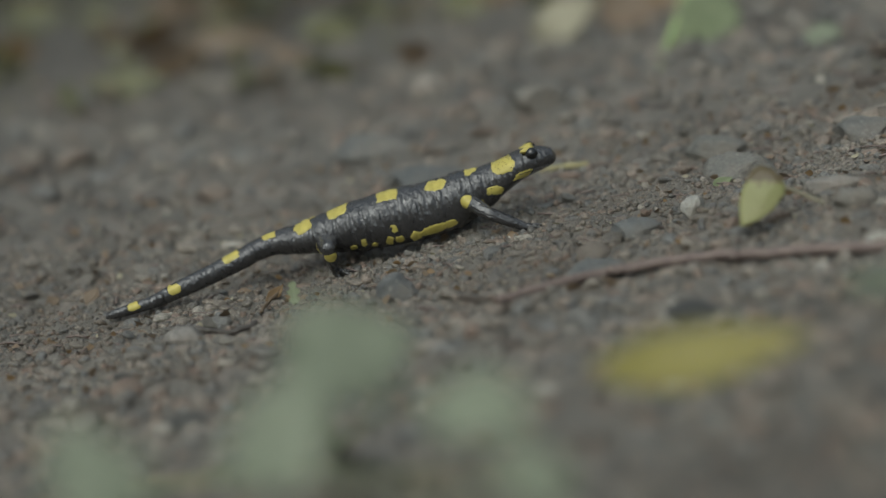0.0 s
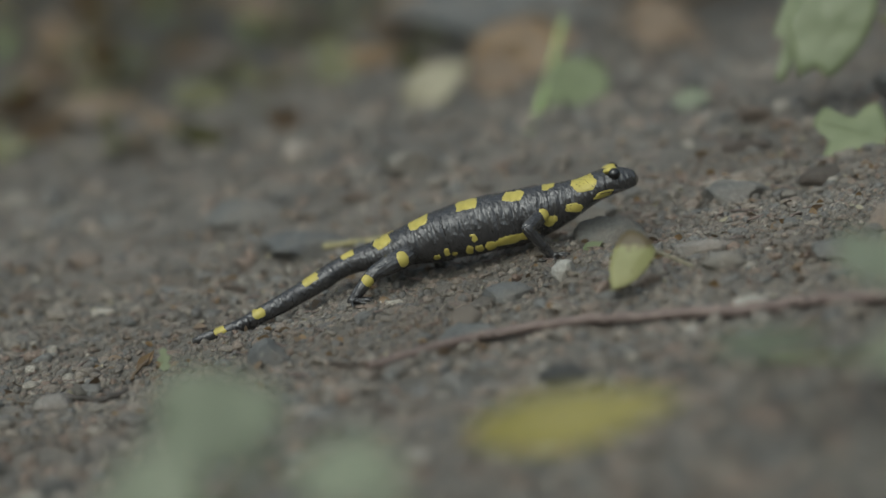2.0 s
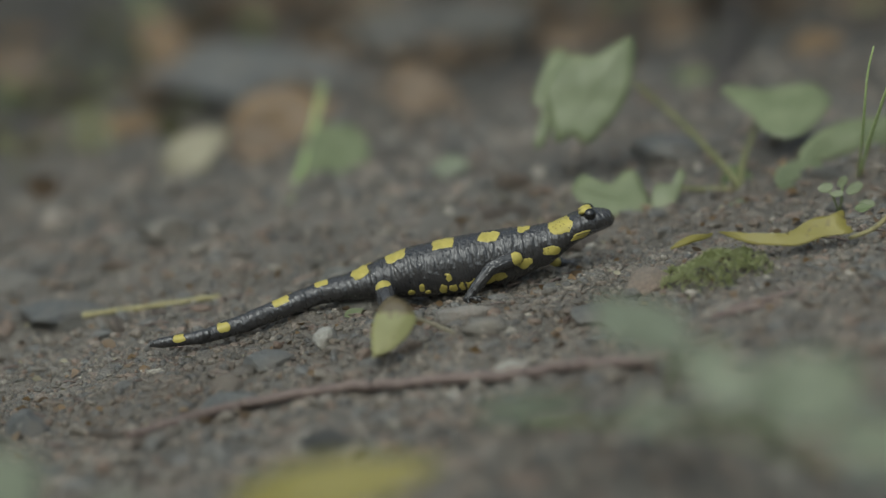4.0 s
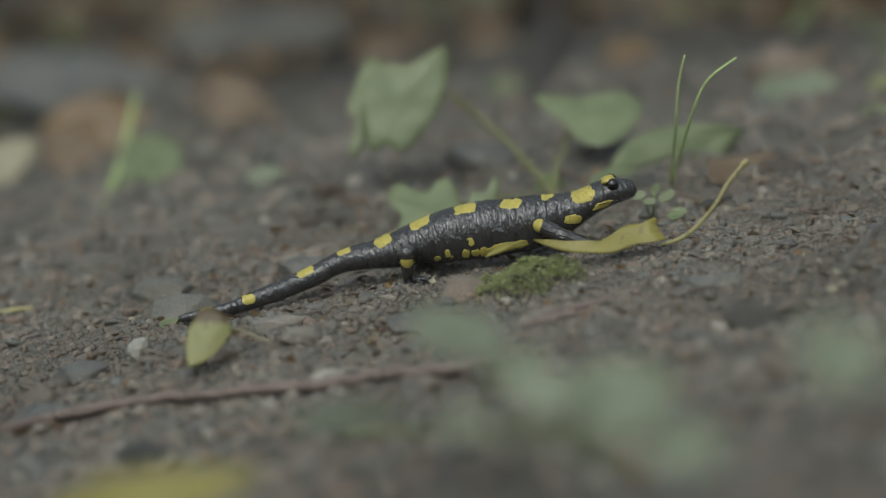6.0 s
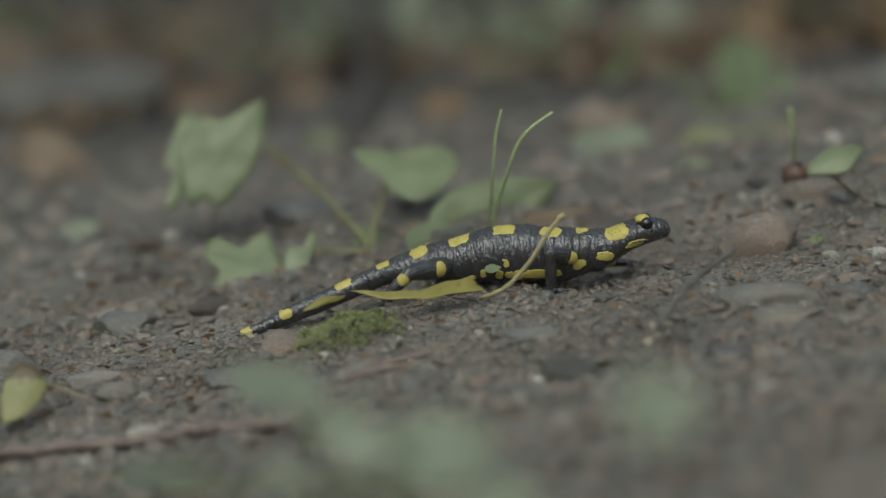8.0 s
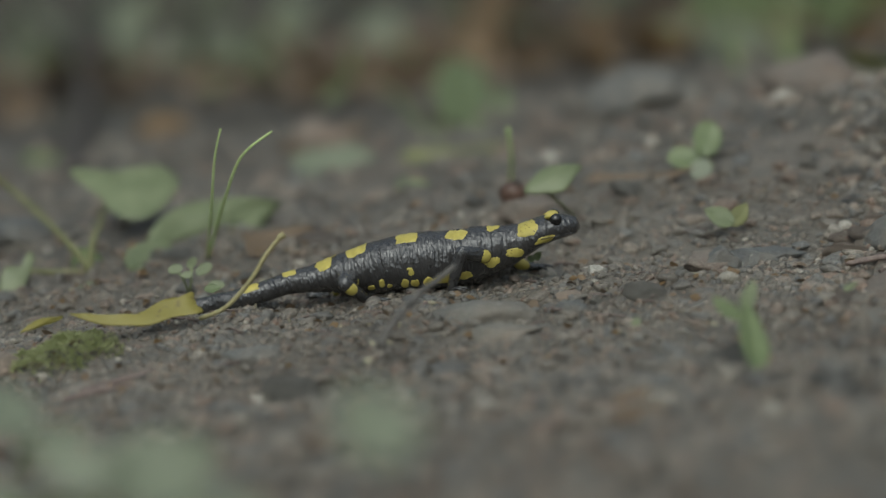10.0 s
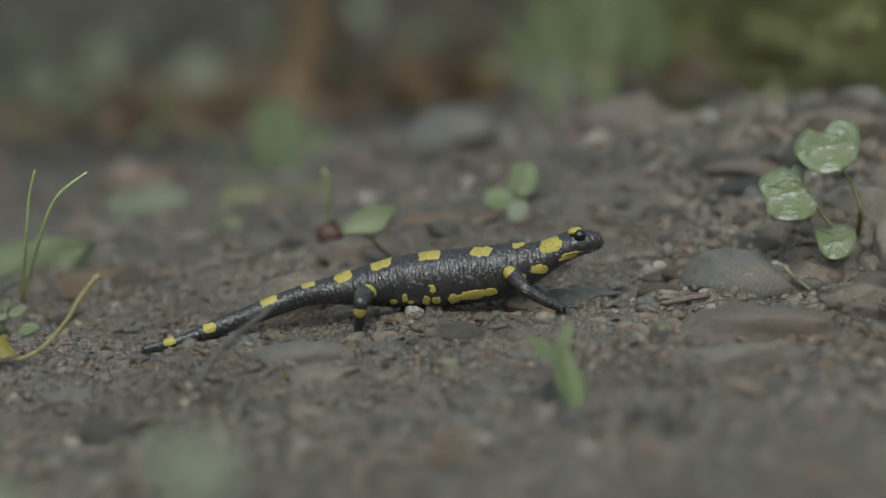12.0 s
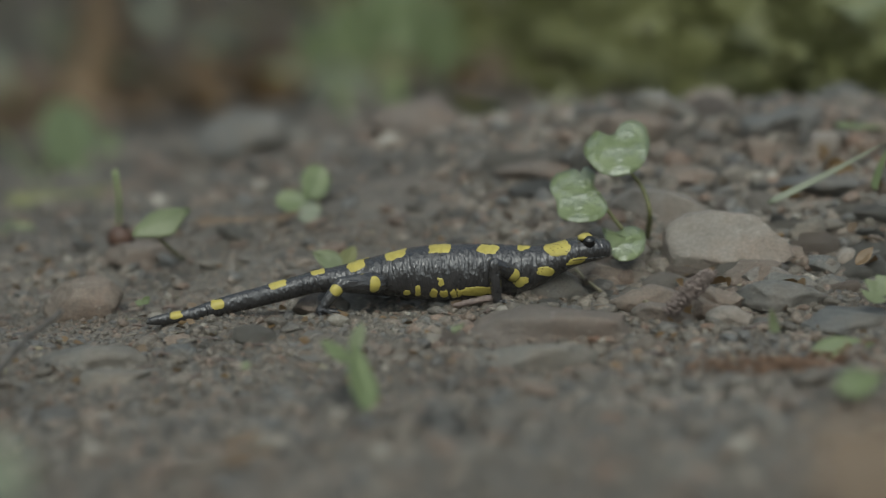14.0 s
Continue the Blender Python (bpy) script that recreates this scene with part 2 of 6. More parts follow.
NUT_BROWN = surface("nut_shell", [(0.3, (0.06, 0.035, 0.025)), (0.7, (0.12, 0.07, 0.05))], 90, 0.4, 8, 0.4, 0.0005)
CONE_BROWN = surface("cone_scales", [(0.3, (0.15, 0.12, 0.105)), (0.7, (0.25, 0.205, 0.18))], 300, 0.6, 5, 0.4)
NEEDLE = surface("rusty_litter", [(0.3, (0.15, 0.095, 0.06)), (0.7, (0.25, 0.16, 0.105))], 120, 0.7, 8, 0.5)


# ---- ground: height over the plan ----
PROFILE_B = (-60, -23.5, -20, -18, -15, -11.5, -8.3, -6, -3.5, 0, 3, 6, 9, 13, 17, 25, 60)
PROFILE_Z = (-0.12, -0.054, -0.0455, -0.04, -0.0275, -0.0155, -0.006, -0.001, 0.006, 0.0175, 0.022, 0.0272, 0.0318, 0.0387, 0.0428, 0.05, 0.07)
FINE_B = np.linspace(-60, 60, 481)
FINE_Z = np.convolve(np.pad(np.interp(FINE_B, PROFILE_B, PROFILE_Z), 4, mode="edge"), np.ones(9) / 9, "valid")


def lattice(x, y, size, seed):
    """Smooth value noise, -1 to 1."""
    g = np.random.default_rng(seed).uniform(-1, 1, (128, 128))
    u, v = np.asarray(x) / size, np.asarray(y) / size
    i, j = np.floor(u).astype(int), np.floor(v).astype(int)
    fu, fv = u - i, v - j
    fu, fv = fu * fu * (3 - 2 * fu), fv * fv * (3 - 2 * fv)
    a, b, c, d = g[i % 128, j % 128], g[(i + 1) % 128, j % 128], g[i % 128, (j + 1) % 128], g[(i + 1) % 128, (j + 1) % 128]
    return (a * (1 - fu) + b * fu) * (1 - fv) + (c * (1 - fu) + d * fu) * fv


def smooth_ground(x, y):
    x, y = np.asarray(x, float), np.asarray(y, float)
    b, r = np.degrees(np.arctan2(x, y)), np.hypot(x, y)
    z = np.interp(np.clip(b, -60, 60), FINE_B, FINE_Z) * np.interp(np.abs(b), (60, 150), (1, 0)) - 0.0012
    bank = np.clip((b - 9) / 10, 0, 1) * np.interp(b, (60, 120), (1, 0))
    terrace = np.interp(r, (0.5, 0.7, 0.87, 0.938, 0.985, 1.08, 1.3, 1.5), (-0.022, -0.017, -0.0105, 0.0, 0.0, 0.022, 0.03, 0.03))
    rubble = np.interp(r, (0.5, 0.7, 0.87, 0.938, 0.985, 1.08, 1.14, 1.5), (-0.022, -0.017, -0.0105, 0.0, 0.006, 0.039, 0.061, 0.04))
    flat = np.interp(r, (0.5, 0.7, 0.87, 0.938, 0.985, 1.13, 1.46, 1.76), (-0.022, -0.017, -0.0105, 0.0, 0.0, 0.0155, 0.0135, 0.008))
    side = np.clip((b - 4) / 8, 0, 1) * np.interp(b, (60, 120), (1, 0))
    terrace = flat * (1 - side) + terrace * side
    front = np.interp(b, (-160, -70, -19, -9), (1.0, 0.25, 0.25, 1.0))
    terrace = np.where(r < 0.95, terrace * front, terrace)
    z = z + terrace * (1 - bank) + rubble * bank
    # The rise behind the camera is unseen, added to block low sky light.
    z = z + np.interp(np.abs(b), (35, 75, 110), (0.55, 0.48, 0.28)) * np.clip(r - 2.6, 0, 6) + 0.05 * np.clip(r - 8.6, 0, 100)
    z = z - 0.0016 * np.exp(-((r - 0.952) / 0.018) ** 2) * np.clip((9 - b) / 4, 0, 1)
    near = np.clip(r / 0.5, 0, 1)
    z = z * near + (-0.02) * (1 - near)
    return z


def ground(x, y):
    r = np.hypot(x, y)
    z = smooth_ground(x, y) + 0.0026 * lattice(x, y, 0.035, 3) + 0.0013 * lattice(x, y, 0.011, 4) + 0.0007 * lattice(x, y, 0.0055, 6)
    return z + 0.03 * np.clip(r - 1.5, 0, 1) * lattice(x, y, 0.33, 5)


def spot(b, r, up=0.0):
    """The point of the ground at a bearing and a range from the origin."""
    x, y = r * math.sin(radians(b)), r * math.cos(radians(b))
    return Vector((x, y, float(ground(x, y)) + up))


# ---- building helpers ----
def part(name, bm, material, parent=None, label="", smooth=True):
    me = bpy.data.meshes.new(name)
    bm.to_mesh(me)
    bm.free()
    me.materials.append(material)
    me.polygons.foreach_set("use_smooth", [smooth] * len(me.polygons))
    ob = new(name, me)
    if parent is not None:
        ob.parent = parent
    if label:
        ob["label"] = label
    return ob


def mesh_of(name, verts, faces, material, smooth=True):
    """A mesh object from arrays of points and of equal-sided faces."""
    me = bpy.data.meshes.new(name)
    n = faces.shape[1]
    me.vertices.add(len(verts))
    me.vertices.foreach_set("co", np.asarray(verts, np.float32).ravel())
    me.loops.add(faces.size)
    me.loops.foreach_set("vertex_index", faces.ravel().astype(np.int32))
    me.polygons.add(len(faces))
    me.polygons.foreach_set("loop_start", np.arange(0, faces.size, n, dtype=np.int32))
    me.polygons.foreach_set("use_smooth", np.full(len(faces), smooth))
    me.update(calc_edges=True)
    me.materials.append(material)
    return new(name, me)


def grid_faces(rows, cols, wrap=False):
    i, j = np.meshgrid(np.arange(rows - 1), np.arange(cols if wrap else cols - 1), indexing="ij")
    k = (j + 1) % cols
    return np.stack([i * cols + j, i * cols + k, (i + 1) * cols + k, (i + 1) * cols + j], -1).reshape(-1, 4)


def tube(bm, points, radii, sides=8):
    """A round rod along points, with closed ends."""
    pts = [Vector(p) for p in points]
    rings, up = [], Vector((0.13, 0.31, 0.94))
    for i, p in enumerate(pts):
        d = (pts[min(i + 1, len(pts) - 1)] - pts[max(i - 1, 0)]).normalized()
        a = d.cross(up).normalized()
        b = a.cross(d)
        r = radii[i] if hasattr(radii, "__len__") else radii
        rings.append([bm.verts.new(p + r * (math.cos(2 * math.pi * k / sides) * a + math.sin(2 * math.pi * k / sides) * b)) for k in range(sides)])
    for q, w in zip(rings, rings[1:]):
        for k in range(sides):
            bm.faces.new((q[k], q[(k + 1) % sides], w[(k + 1) % sides], w[k]))
    bm.faces.new(rings[0][::-1])
    bm.faces.new(rings[-1])
    return bm


# ---- the ground sheet ----
def span(lo, hi, step, far):
    inner = np.arange(lo, hi, step)
    grow = np.geomspace(step, far, 42).cumsum()
    return np.concatenate([lo - grow[::-1], inner, hi + grow])


GX, GY = span(-0.5, 0.5, 0.0021, 6.0), span(0.65, 1.25, 0.0024, 6.0)
gx, gy = np.meshgrid(GX, GY, indexing="ij")
ground_verts = np.stack([gx, gy, ground(gx, gy)], -1).reshape(-1, 3)
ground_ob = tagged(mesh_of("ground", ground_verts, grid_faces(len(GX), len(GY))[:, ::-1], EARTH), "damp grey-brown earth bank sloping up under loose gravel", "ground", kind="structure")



def ball(subdivisions):
    b = bmesh.new()
    bmesh.ops.create_icosphere(b, subdivisions=subdivisions, radius=1)
    v, f = np.array([v.co[:] for v in b.verts]), np.array([[v.index for v in f.verts] for f in b.faces])
    b.free()
    return v, f


GRIT, PEBBLE = ball(1), ball(2)
CRUMB = (np.array([(1, 0, 0), (0, 1, 0), (-1, 0, 0), (0, -1, 0), (0, 0, 1), (0, 0, -1)], float),
         np.array([(0, 1, 4), (1, 2, 4), (2, 3, 4), (3, 0, 4), (1, 0, 5), (2, 1, 5), (3, 2, 5), (0, 3, 5)]))


def scatter(count, seed, b_range, r_range, sizes, flat=1.0, shape=GRIT, cuts=5, grade=2.0):
    """Worn pebbles bedded in the ground, each a ball cut by random planes: arrays of points and faces."""
    g = np.random.default_rng(seed)
    b = np.radians(g.uniform(*b_range, count))
    r = g.uniform(*r_range, count)
    x, y = r * np.sin(b), r * np.cos(b)
    s = sizes[0] * (sizes[1] / sizes[0]) ** (g.random(count) ** grade)
    form, sides = shape
    v = form[None] * g.uniform(0.9, 1.1, (count, len(form), 1))
    for _ in range(cuts):
        n = g.normal(0, 1, (count, 1, 3))
        n = n / np.linalg.norm(n, axis=-1, keepdims=True)
        over = np.clip((v * n).sum(-1, keepdims=True) - g.uniform(0.45, 0.85, (count, 1, 1)), 0, None)
        v = v - n * over * 0.9
    v = v * np.stack([s * g.uniform(0.85, 1.45, count), s * g.uniform(0.75, 1.1, count), s * flat * g.uniform(0.6, 1.0, count)], -1)[:, None]
    tilt, turn = g.normal(0, 0.3 * flat, count), g.uniform(0, 6.283, count)
    c, q = np.cos(tilt)[:, None], np.sin(tilt)[:, None]
    v = np.stack([v[..., 0] * c + v[..., 2] * q, v[..., 1], v[..., 2] * c - v[..., 0] * q], -1)
    c, q = np.cos(turn)[:, None], np.sin(turn)[:, None]
    v = np.stack([v[..., 0] * c - v[..., 1] * q, v[..., 0] * q + v[..., 1] * c, v[..., 2]], -1)
    v = v + np.stack([x, y, ground(x, y) + s * flat * g.uniform(-0.32, 0.38, count)], -1)[:, None]
    f = sides[None] + len(form) * np.arange(count)[:, None, None]
    return v.reshape(-1, 3), f.reshape(-1, 3)


def gravel(name, label, material, batches):
    vs, fs, n = [], [], 0
    for k in batches:
        v, f = scatter(*k)
        vs.append(v)
        fs.append(f + n)
        n += len(v)
    return tagged(mesh_of(name, np.concatenate(vs), np.concatenate(fs), material), label, "gravel", kind="stuff")


gravel("gravel", "loose mixed grey and brown gravel lying on the track", GRAVEL, [
    (60000, 19, (-27, 28), (0.86, 1.05), (0.0004, 0.0011), 1.0, CRUMB, 0),
    (23000, 21, (-27, 28), (0.855, 1.06), (0.0008, 0.0019), 1.1, GRIT, 3, 1.5),
    (3400, 11, (-28, 30), (0.85, 1.12), (0.0013, 0.003), 1.0, PEBBLE, 9),
    (1300, 16, (-28, 30), (0.82, 0.942), (0.0022, 0.005), 0.65, PEBBLE, 9, 1.6),
    (420, 18, (-28, 30), (0.935, 0.99), (0.0018, 0.004), 0.7, PEBBLE, 6),
    (1400, 17, (-28, 30), (0.985, 1.14), (0.0022, 0.0055), 0.75, PEBBLE, 9, 1.6),
    (7500, 12, (-28, 30), (0.62, 0.855), (0.0014, 0.0045), 0.9),
    (900, 22, (-28, 30), (0.66, 0.865), (0.003, 0.008), 0.6, PEBBLE, 8, 1.6),
    (5000, 13, (-28, 30), (1.12, 1.5), (0.002, 0.008), 0.8),
    (1200, 14, (-34, 36), (1.5, 2.8), (0.003, 0.014), 0.7),
])
gravel("gravel", "loose clean stones and pebbles heaped on the bank", GRAVEL_BANK, [
    (1100, 15, (16, 31), (0.972, 1.25), (0.003, 0.0075), 0.85, PEBBLE, 8, 1.5),
    (3000, 23, (15.5, 31), (0.955, 1.2), (0.0014, 0.004), 0.95, PEBBLE, 7, 1.4),
    (1300, 24, (15, 31), (0.87, 0.98), (0.0014, 0.0042), 0.85, PEBBLE, 7, 1.6),
])


# ---- the salamander: lofted rings cut into short rigid lengths of the body ----
# stations along the resting body, millimetres from the middle spot: x, top, bottom, half width
BODY = ((64.8, 0.6, -1.2, 0.8), (63.6, 3.2, -2.7, 3.7), (61, 4.5, -3.5, 5.7), (57.5, 5.1, -4.3, 7.1), (53, 5.1, -5.3, 8.3), (49, 4.5, -6.9, 9.0), (45, 3.0, -9.1, 9.0),
        (38.5, 1.6, -13.0, 7.9), (32, 1.6, -16.2, 8.6), (24, 2.3, -18.3, 10.2), (5, 2.3, -19.2, 11.0), (-5.5, 1.5, -18.9, 10.8),
        (-12.6, 0.4, -18.0, 10.4), (-20.5, -1.7, -17.2, 9.4), (-30.6, -4.2, -16.4, 7.8), (-35.5, -5.7, -15.8, 7.0),
        (-45.3, -7.3, -15.7, 4.9), (-56.9, -10.9, -18.8, 4.2), (-72.6, -15.3, -22.5, 3.5), (-82.7, -18.2, -24.6, 3.0), (-92.5, -21.8, -26.4, 2.4),
        (-102.6, -23.9, -27.9, 1.9), (-106.8, -25.0, -28.0, 1.5), (-108.2, -26.2, -27.6, 0.5))
BX = [s[0] for s in BODY][::-1]


def body_at(x):
    top, low, wide = (float(np.interp(x, BX, [s[k] for s in BODY][::-1])) for k in (1, 2, 3))
    return (top + low) / 2, (top - low) / 2, wide


def smooth_body_at(x):
    q = [body_at(x + d) for d in (-2.0, -1.0, 0.0, 1.0, 2.0)]
    if x > 61:
        q = [body_at(x)]
    return [sum(k[i] for k in q) / len(q) for i in range(3)]


def skin_point(x, a, out=0.0):
    """A point of the body's side at x, at the angle a (0: near flank, 90: back), in metres."""
    mid, high, wide = smooth_body_at(x)
    rib = 0.0
    if -36 < x < 40:
        shift = 1.1 * noise.noise((x * 0.21, a * 0.02, 1.7))
        rise = max(0.0, 1 - abs(a - 24) / 44) if a < 180 else 0.0
        rib = (0.18 + 0.62 * rise) * (abs(math.sin(math.pi * (x + shift) / 3.5)) ** 0.7 - 0.7) * min(1, (40 - x) / 6, (x + 36) / 6)
    c, s = math.cos(radians(a)), math.sin(radians(a))
    rough = 0.16 * noise.noise((x * 0.9, a * 0.05, 3.1)) + 0.1 * noise.noise((x * 2.3, a * 0.13, 7.7))
    k = rib + rough * min(1, high / 6) + out
    y = -(wide + k) * math.copysign(abs(c) ** 0.88, c)
    z = mid + (high + k) * math.copysign(abs(s) ** 0.88, s)
    return Vector((x, y, z)) * 0.001


# the spots that the lengths of the body ride on, at rest
REST = {"eye": (55.6, 2.9), "par": (44.1, 0.4), "d4": (31.9, 0.8), "d3": (18.5, 0.4), "d2": (0, 0), "d1": (-15.3, -1.9), "hip": (-30.8, -6.1),
        "t1": (-44.9, -8.2), "t2": (-60.4, -13.4), "t3": (-82.5, -20.8), "t4": (-97.3, -24.8)}
ORDER = list(REST)


# the tail bends a little towards the near side, as it drags on the ground (mm)
BEND = (0, 0, 0, 0, 0, 0, 0, 2.0, 6.0, 12.0, 16.0)


def pose_of(spots, k, bend=BEND):
    """The pose, about the body's upright plane, of the length that rides on spot k."""
    a, b = spots[max(k - 1, 0)], spots[min(k + 1, len(spots) - 1)]
    if k == 1:
        a, b = spots[0], spots[1]
    slope = math.degrees(math.atan2(a[1] - b[1], a[0] - b[0]))
    yaw = math.degrees(math.atan2(bend[min(k + 1, 10)] - bend[max(k - 1, 0)], 36.0)) if k > 5 else 0.0
    return pose(spots[k][0] * 0.001, -bend[k] * 0.001, spots[k][1] * 0.001, 0, -slope, yaw)


REST_LIST = [REST[k] for k in ORDER]
REST_POSE = [pose_of(REST_LIST, k, [0] * 11) for k in range(len(ORDER))]
salamander = tagged(new("salamander"), "glossy black salamander with bright yellow spots walking on gravel", "salamander")
salamander.empty_display_size = 0.02
SIDES = 44
lengths = {}


def body_length(name, k, hi, lo, lap_front, lap_rear):
    inv = REST_POSE[k].inverted()
    bm = bmesh.new()
    n = max(6, int((hi - lo) / 0.45))
    rings = []
    for i in range(n + 1):
        x = hi + (lo - hi) * i / n
        front, rear = max(x - (hi - lap_front), 0) if hi < 64 else 0, max((lo + lap_rear) - x, 0) if lo > -107 else 0
        tuck = -0.075 * (front ** 2 + rear ** 2)
        rings.append([bm.verts.new(inv @ skin_point(x, 360 * j / SIDES, tuck)) for j in range(SIDES)])
    for q, w in zip(rings, rings[1:]):
        for j in range(SIDES):
            bm.faces.new((q[j], w[j], w[(j + 1) % SIDES], q[(j + 1) % SIDES]))
    bm.faces.new(rings[0])
    bm.faces.new(rings[-1][::-1])
    bmesh.ops.recalc_face_normals(bm, faces=bm.faces)
    return part(name, bm, SKIN, salamander)


EDGES = [38.5, 25.2, 9.2, -7.8, -23.2, -38, -52.8, -71.6, -90.2]
# how far the lengths run into one another at each joint
LAPS = (0, 4.5, 6.0, 7.0, 7.0, 6.5, 6.0, 5.5, 5.0, 4.5, 0)
for k, name in enumerate(ORDER[1:], 1):
    lap_front, lap_rear = LAPS[k - 1], LAPS[k]
    hi = 64.8 if k == 1 else EDGES[k - 2] + lap_front
    lo = -108.2 if k == len(ORDER) - 1 else EDGES[k - 1] - lap_rear
    kind = "head" if k == 1 else "trunk" if k < 7 else "tail"
    lengths[name] = body_length(kind, k, hi, lo, lap_front, lap_rear)


def side_angle(x, z):
    mid, high, wide = smooth_body_at(x)
    s = max(-1, min(1, (z - mid) / high))
    return math.degrees(math.asin(math.copysign(abs(s) ** (1 / 0.88), s)))


def yellow_spot(on, x, z, a, b, turn=0.0, far=False, seed=0, square=0.0):
    """A patch of yellow skin, proud by a hair, on the flank at x, z (mm); half sizes a, b."""
    z, a, b = z + 1.1, a * (1.12 if square == 0.3 else 1.0), b * (0.82 if square > 0.5 else 1.25)
    inv = REST_POSE[ORDER.index(on)].inverted()
    bm = bmesh.new()
    rings, n = 7, 28
    layers = []
    for i in range(rings + 1):
        f = i / rings
        ring = []
        for j in range(n if i else 1):
            t = 2 * math.pi * j / n
            w = 1 + 0.26 * noise.noise((math.cos(t) * 1.3 + seed * 7.1, math.sin(t) * 1.3, seed)) + 0.12 * noise.noise((math.cos(t) * 3.5, math.sin(t) * 3.5, seed + 9.0))
            w *= 0.95 * (1 + square * 0.18 * math.sin(2 * t) ** 2)
            u, v = f * w * a * math.cos(t), f * w * b * math.sin(t)
            px, pz = x + u * math.cos(turn) - v * math.sin(turn), z + u * math.sin(turn) + v * math.cos(turn)
            ang = side_angle(px, pz)
            p = skin_point(px, 180 - ang if far else ang, 0.16 if i < rings else -0.12)
            ring.append(bm.verts.new(inv @ p))
        layers.append(ring)
    for j in range(n):
        bm.faces.new((layers[0][0], layers[1][j], layers[1][(j + 1) % n]))
    for q, w in zip(layers[1:], layers[2:]):
        for j in range(n):
            bm.faces.new((q[j], w[j], w[(j + 1) % n], q[(j + 1) % n]))
    bmesh.ops.recalc_face_normals(bm, faces=bm.faces)
    part("yellow_spot", bm, YELLOW_PORED if on == "par" and b > 2 else YELLOW, lengths[on], "bright yellow patch of skin")


# yellow spots: those of the back, then those low on the flank and throat, then the far side
yellow_spot("par", 44.3, 0.4, 5.7, 2.45, 0.12, seed=0, square=0.2)
yellow_spot("d4", 32.0, 0.7, 2.8, 1.25, 0.2, seed=1, square=1.0)
yellow_spot("d3", 18.4, -0.1, 4.7, 1.75, 0.02, seed=2, square=1.0)
yellow_spot("d2", 0.6, 0.0, 4.6, 1.75, 0.02, seed=3, square=1.0)
yellow_spot("d1", -15.8, -2.2, 4.6, 2.0, 0.3, seed=4, square=1.0)
yellow_spot("hip", -30.7, -6.4, 3.5, 2.1, 0.42, seed=5, square=1.0)
yellow_spot("t1", -44.8, -8.5, 2.9, 1.4, 0.25, seed=6, square=1.0)
yellow_spot("t2", -60.2, -13.6, 3.8, 1.5, 0.33, seed=7, square=1.0)
yellow_spot("t3", -82.3, -21.0, 2.6, 2.3, 0.1, seed=8, square=1.0)
yellow_spot("t4", -97.3, -25.0, 2.4, 1.9, 0.2, seed=9, square=1.0)
yellow_spot("d2", 0.7, -11.8, 1.2, 1.5, 0.4, seed=10, square=0.3)
yellow_spot("d1", -7.4, -14.7, 1.0, 1.6, 0.2, seed=11, square=0.3)
yellow_spot("d1", -11.4, -16.1, 1.4, 0.9, 0, seed=12, square=0.3)
yellow_spot("d2", -7.6, -16.7, 1.1, 0.7, 0, seed=13, square=0.3)
yellow_spot("d2", -1.8, -16.4, 1.5, 1.6, 0, seed=14, square=0.3)
yellow_spot("d2", 2.0, -16.5, 1.6, 1.3, 0, seed=15, square=0.3)
yellow_spot("d3", 6.8, -16.4, 2.1, 1.7, 0.2, seed=16, square=0.3)
yellow_spot("d3", 13.8, -15.5, 5.4, 1.7, 0.06, seed=17, square=0.3)
yellow_spot("d3", 20.4, -15.1, 2.6, 1.5, 0.15, seed=18, square=0.3)
yellow_spot("d4", 30.5, -11.8, 2.8, 1.7, 0.3, seed=19, square=0.3)
yellow_spot("par", 39.6, -8.2, 3.2, 1.7, -0.1, seed=20, square=0.3)
yellow_spot("par", 51.0, -4.3, 3.8, 1.15, 0.25, seed=21, square=0.3)
yellow_spot("par", 44.3, -1.6, 4.4, 2.0, 0.1, far=True, seed=40)
yellow_spot("d3", 10.4, -3.0, 4.2, 1.4, 0.0, far=True, seed=41)
yellow_spot("d1", -9.0, -4.2, 4.0, 1.4, 0.2, far=True, seed=42)
yellow_spot("hip", -28.0, -4.8, 3.2, 1.3, 0.4, far=True, seed=43)
yellow_spot("t2", -56.0, -13.4, 3.0, 1.2, 0.3, far=True, seed=44)

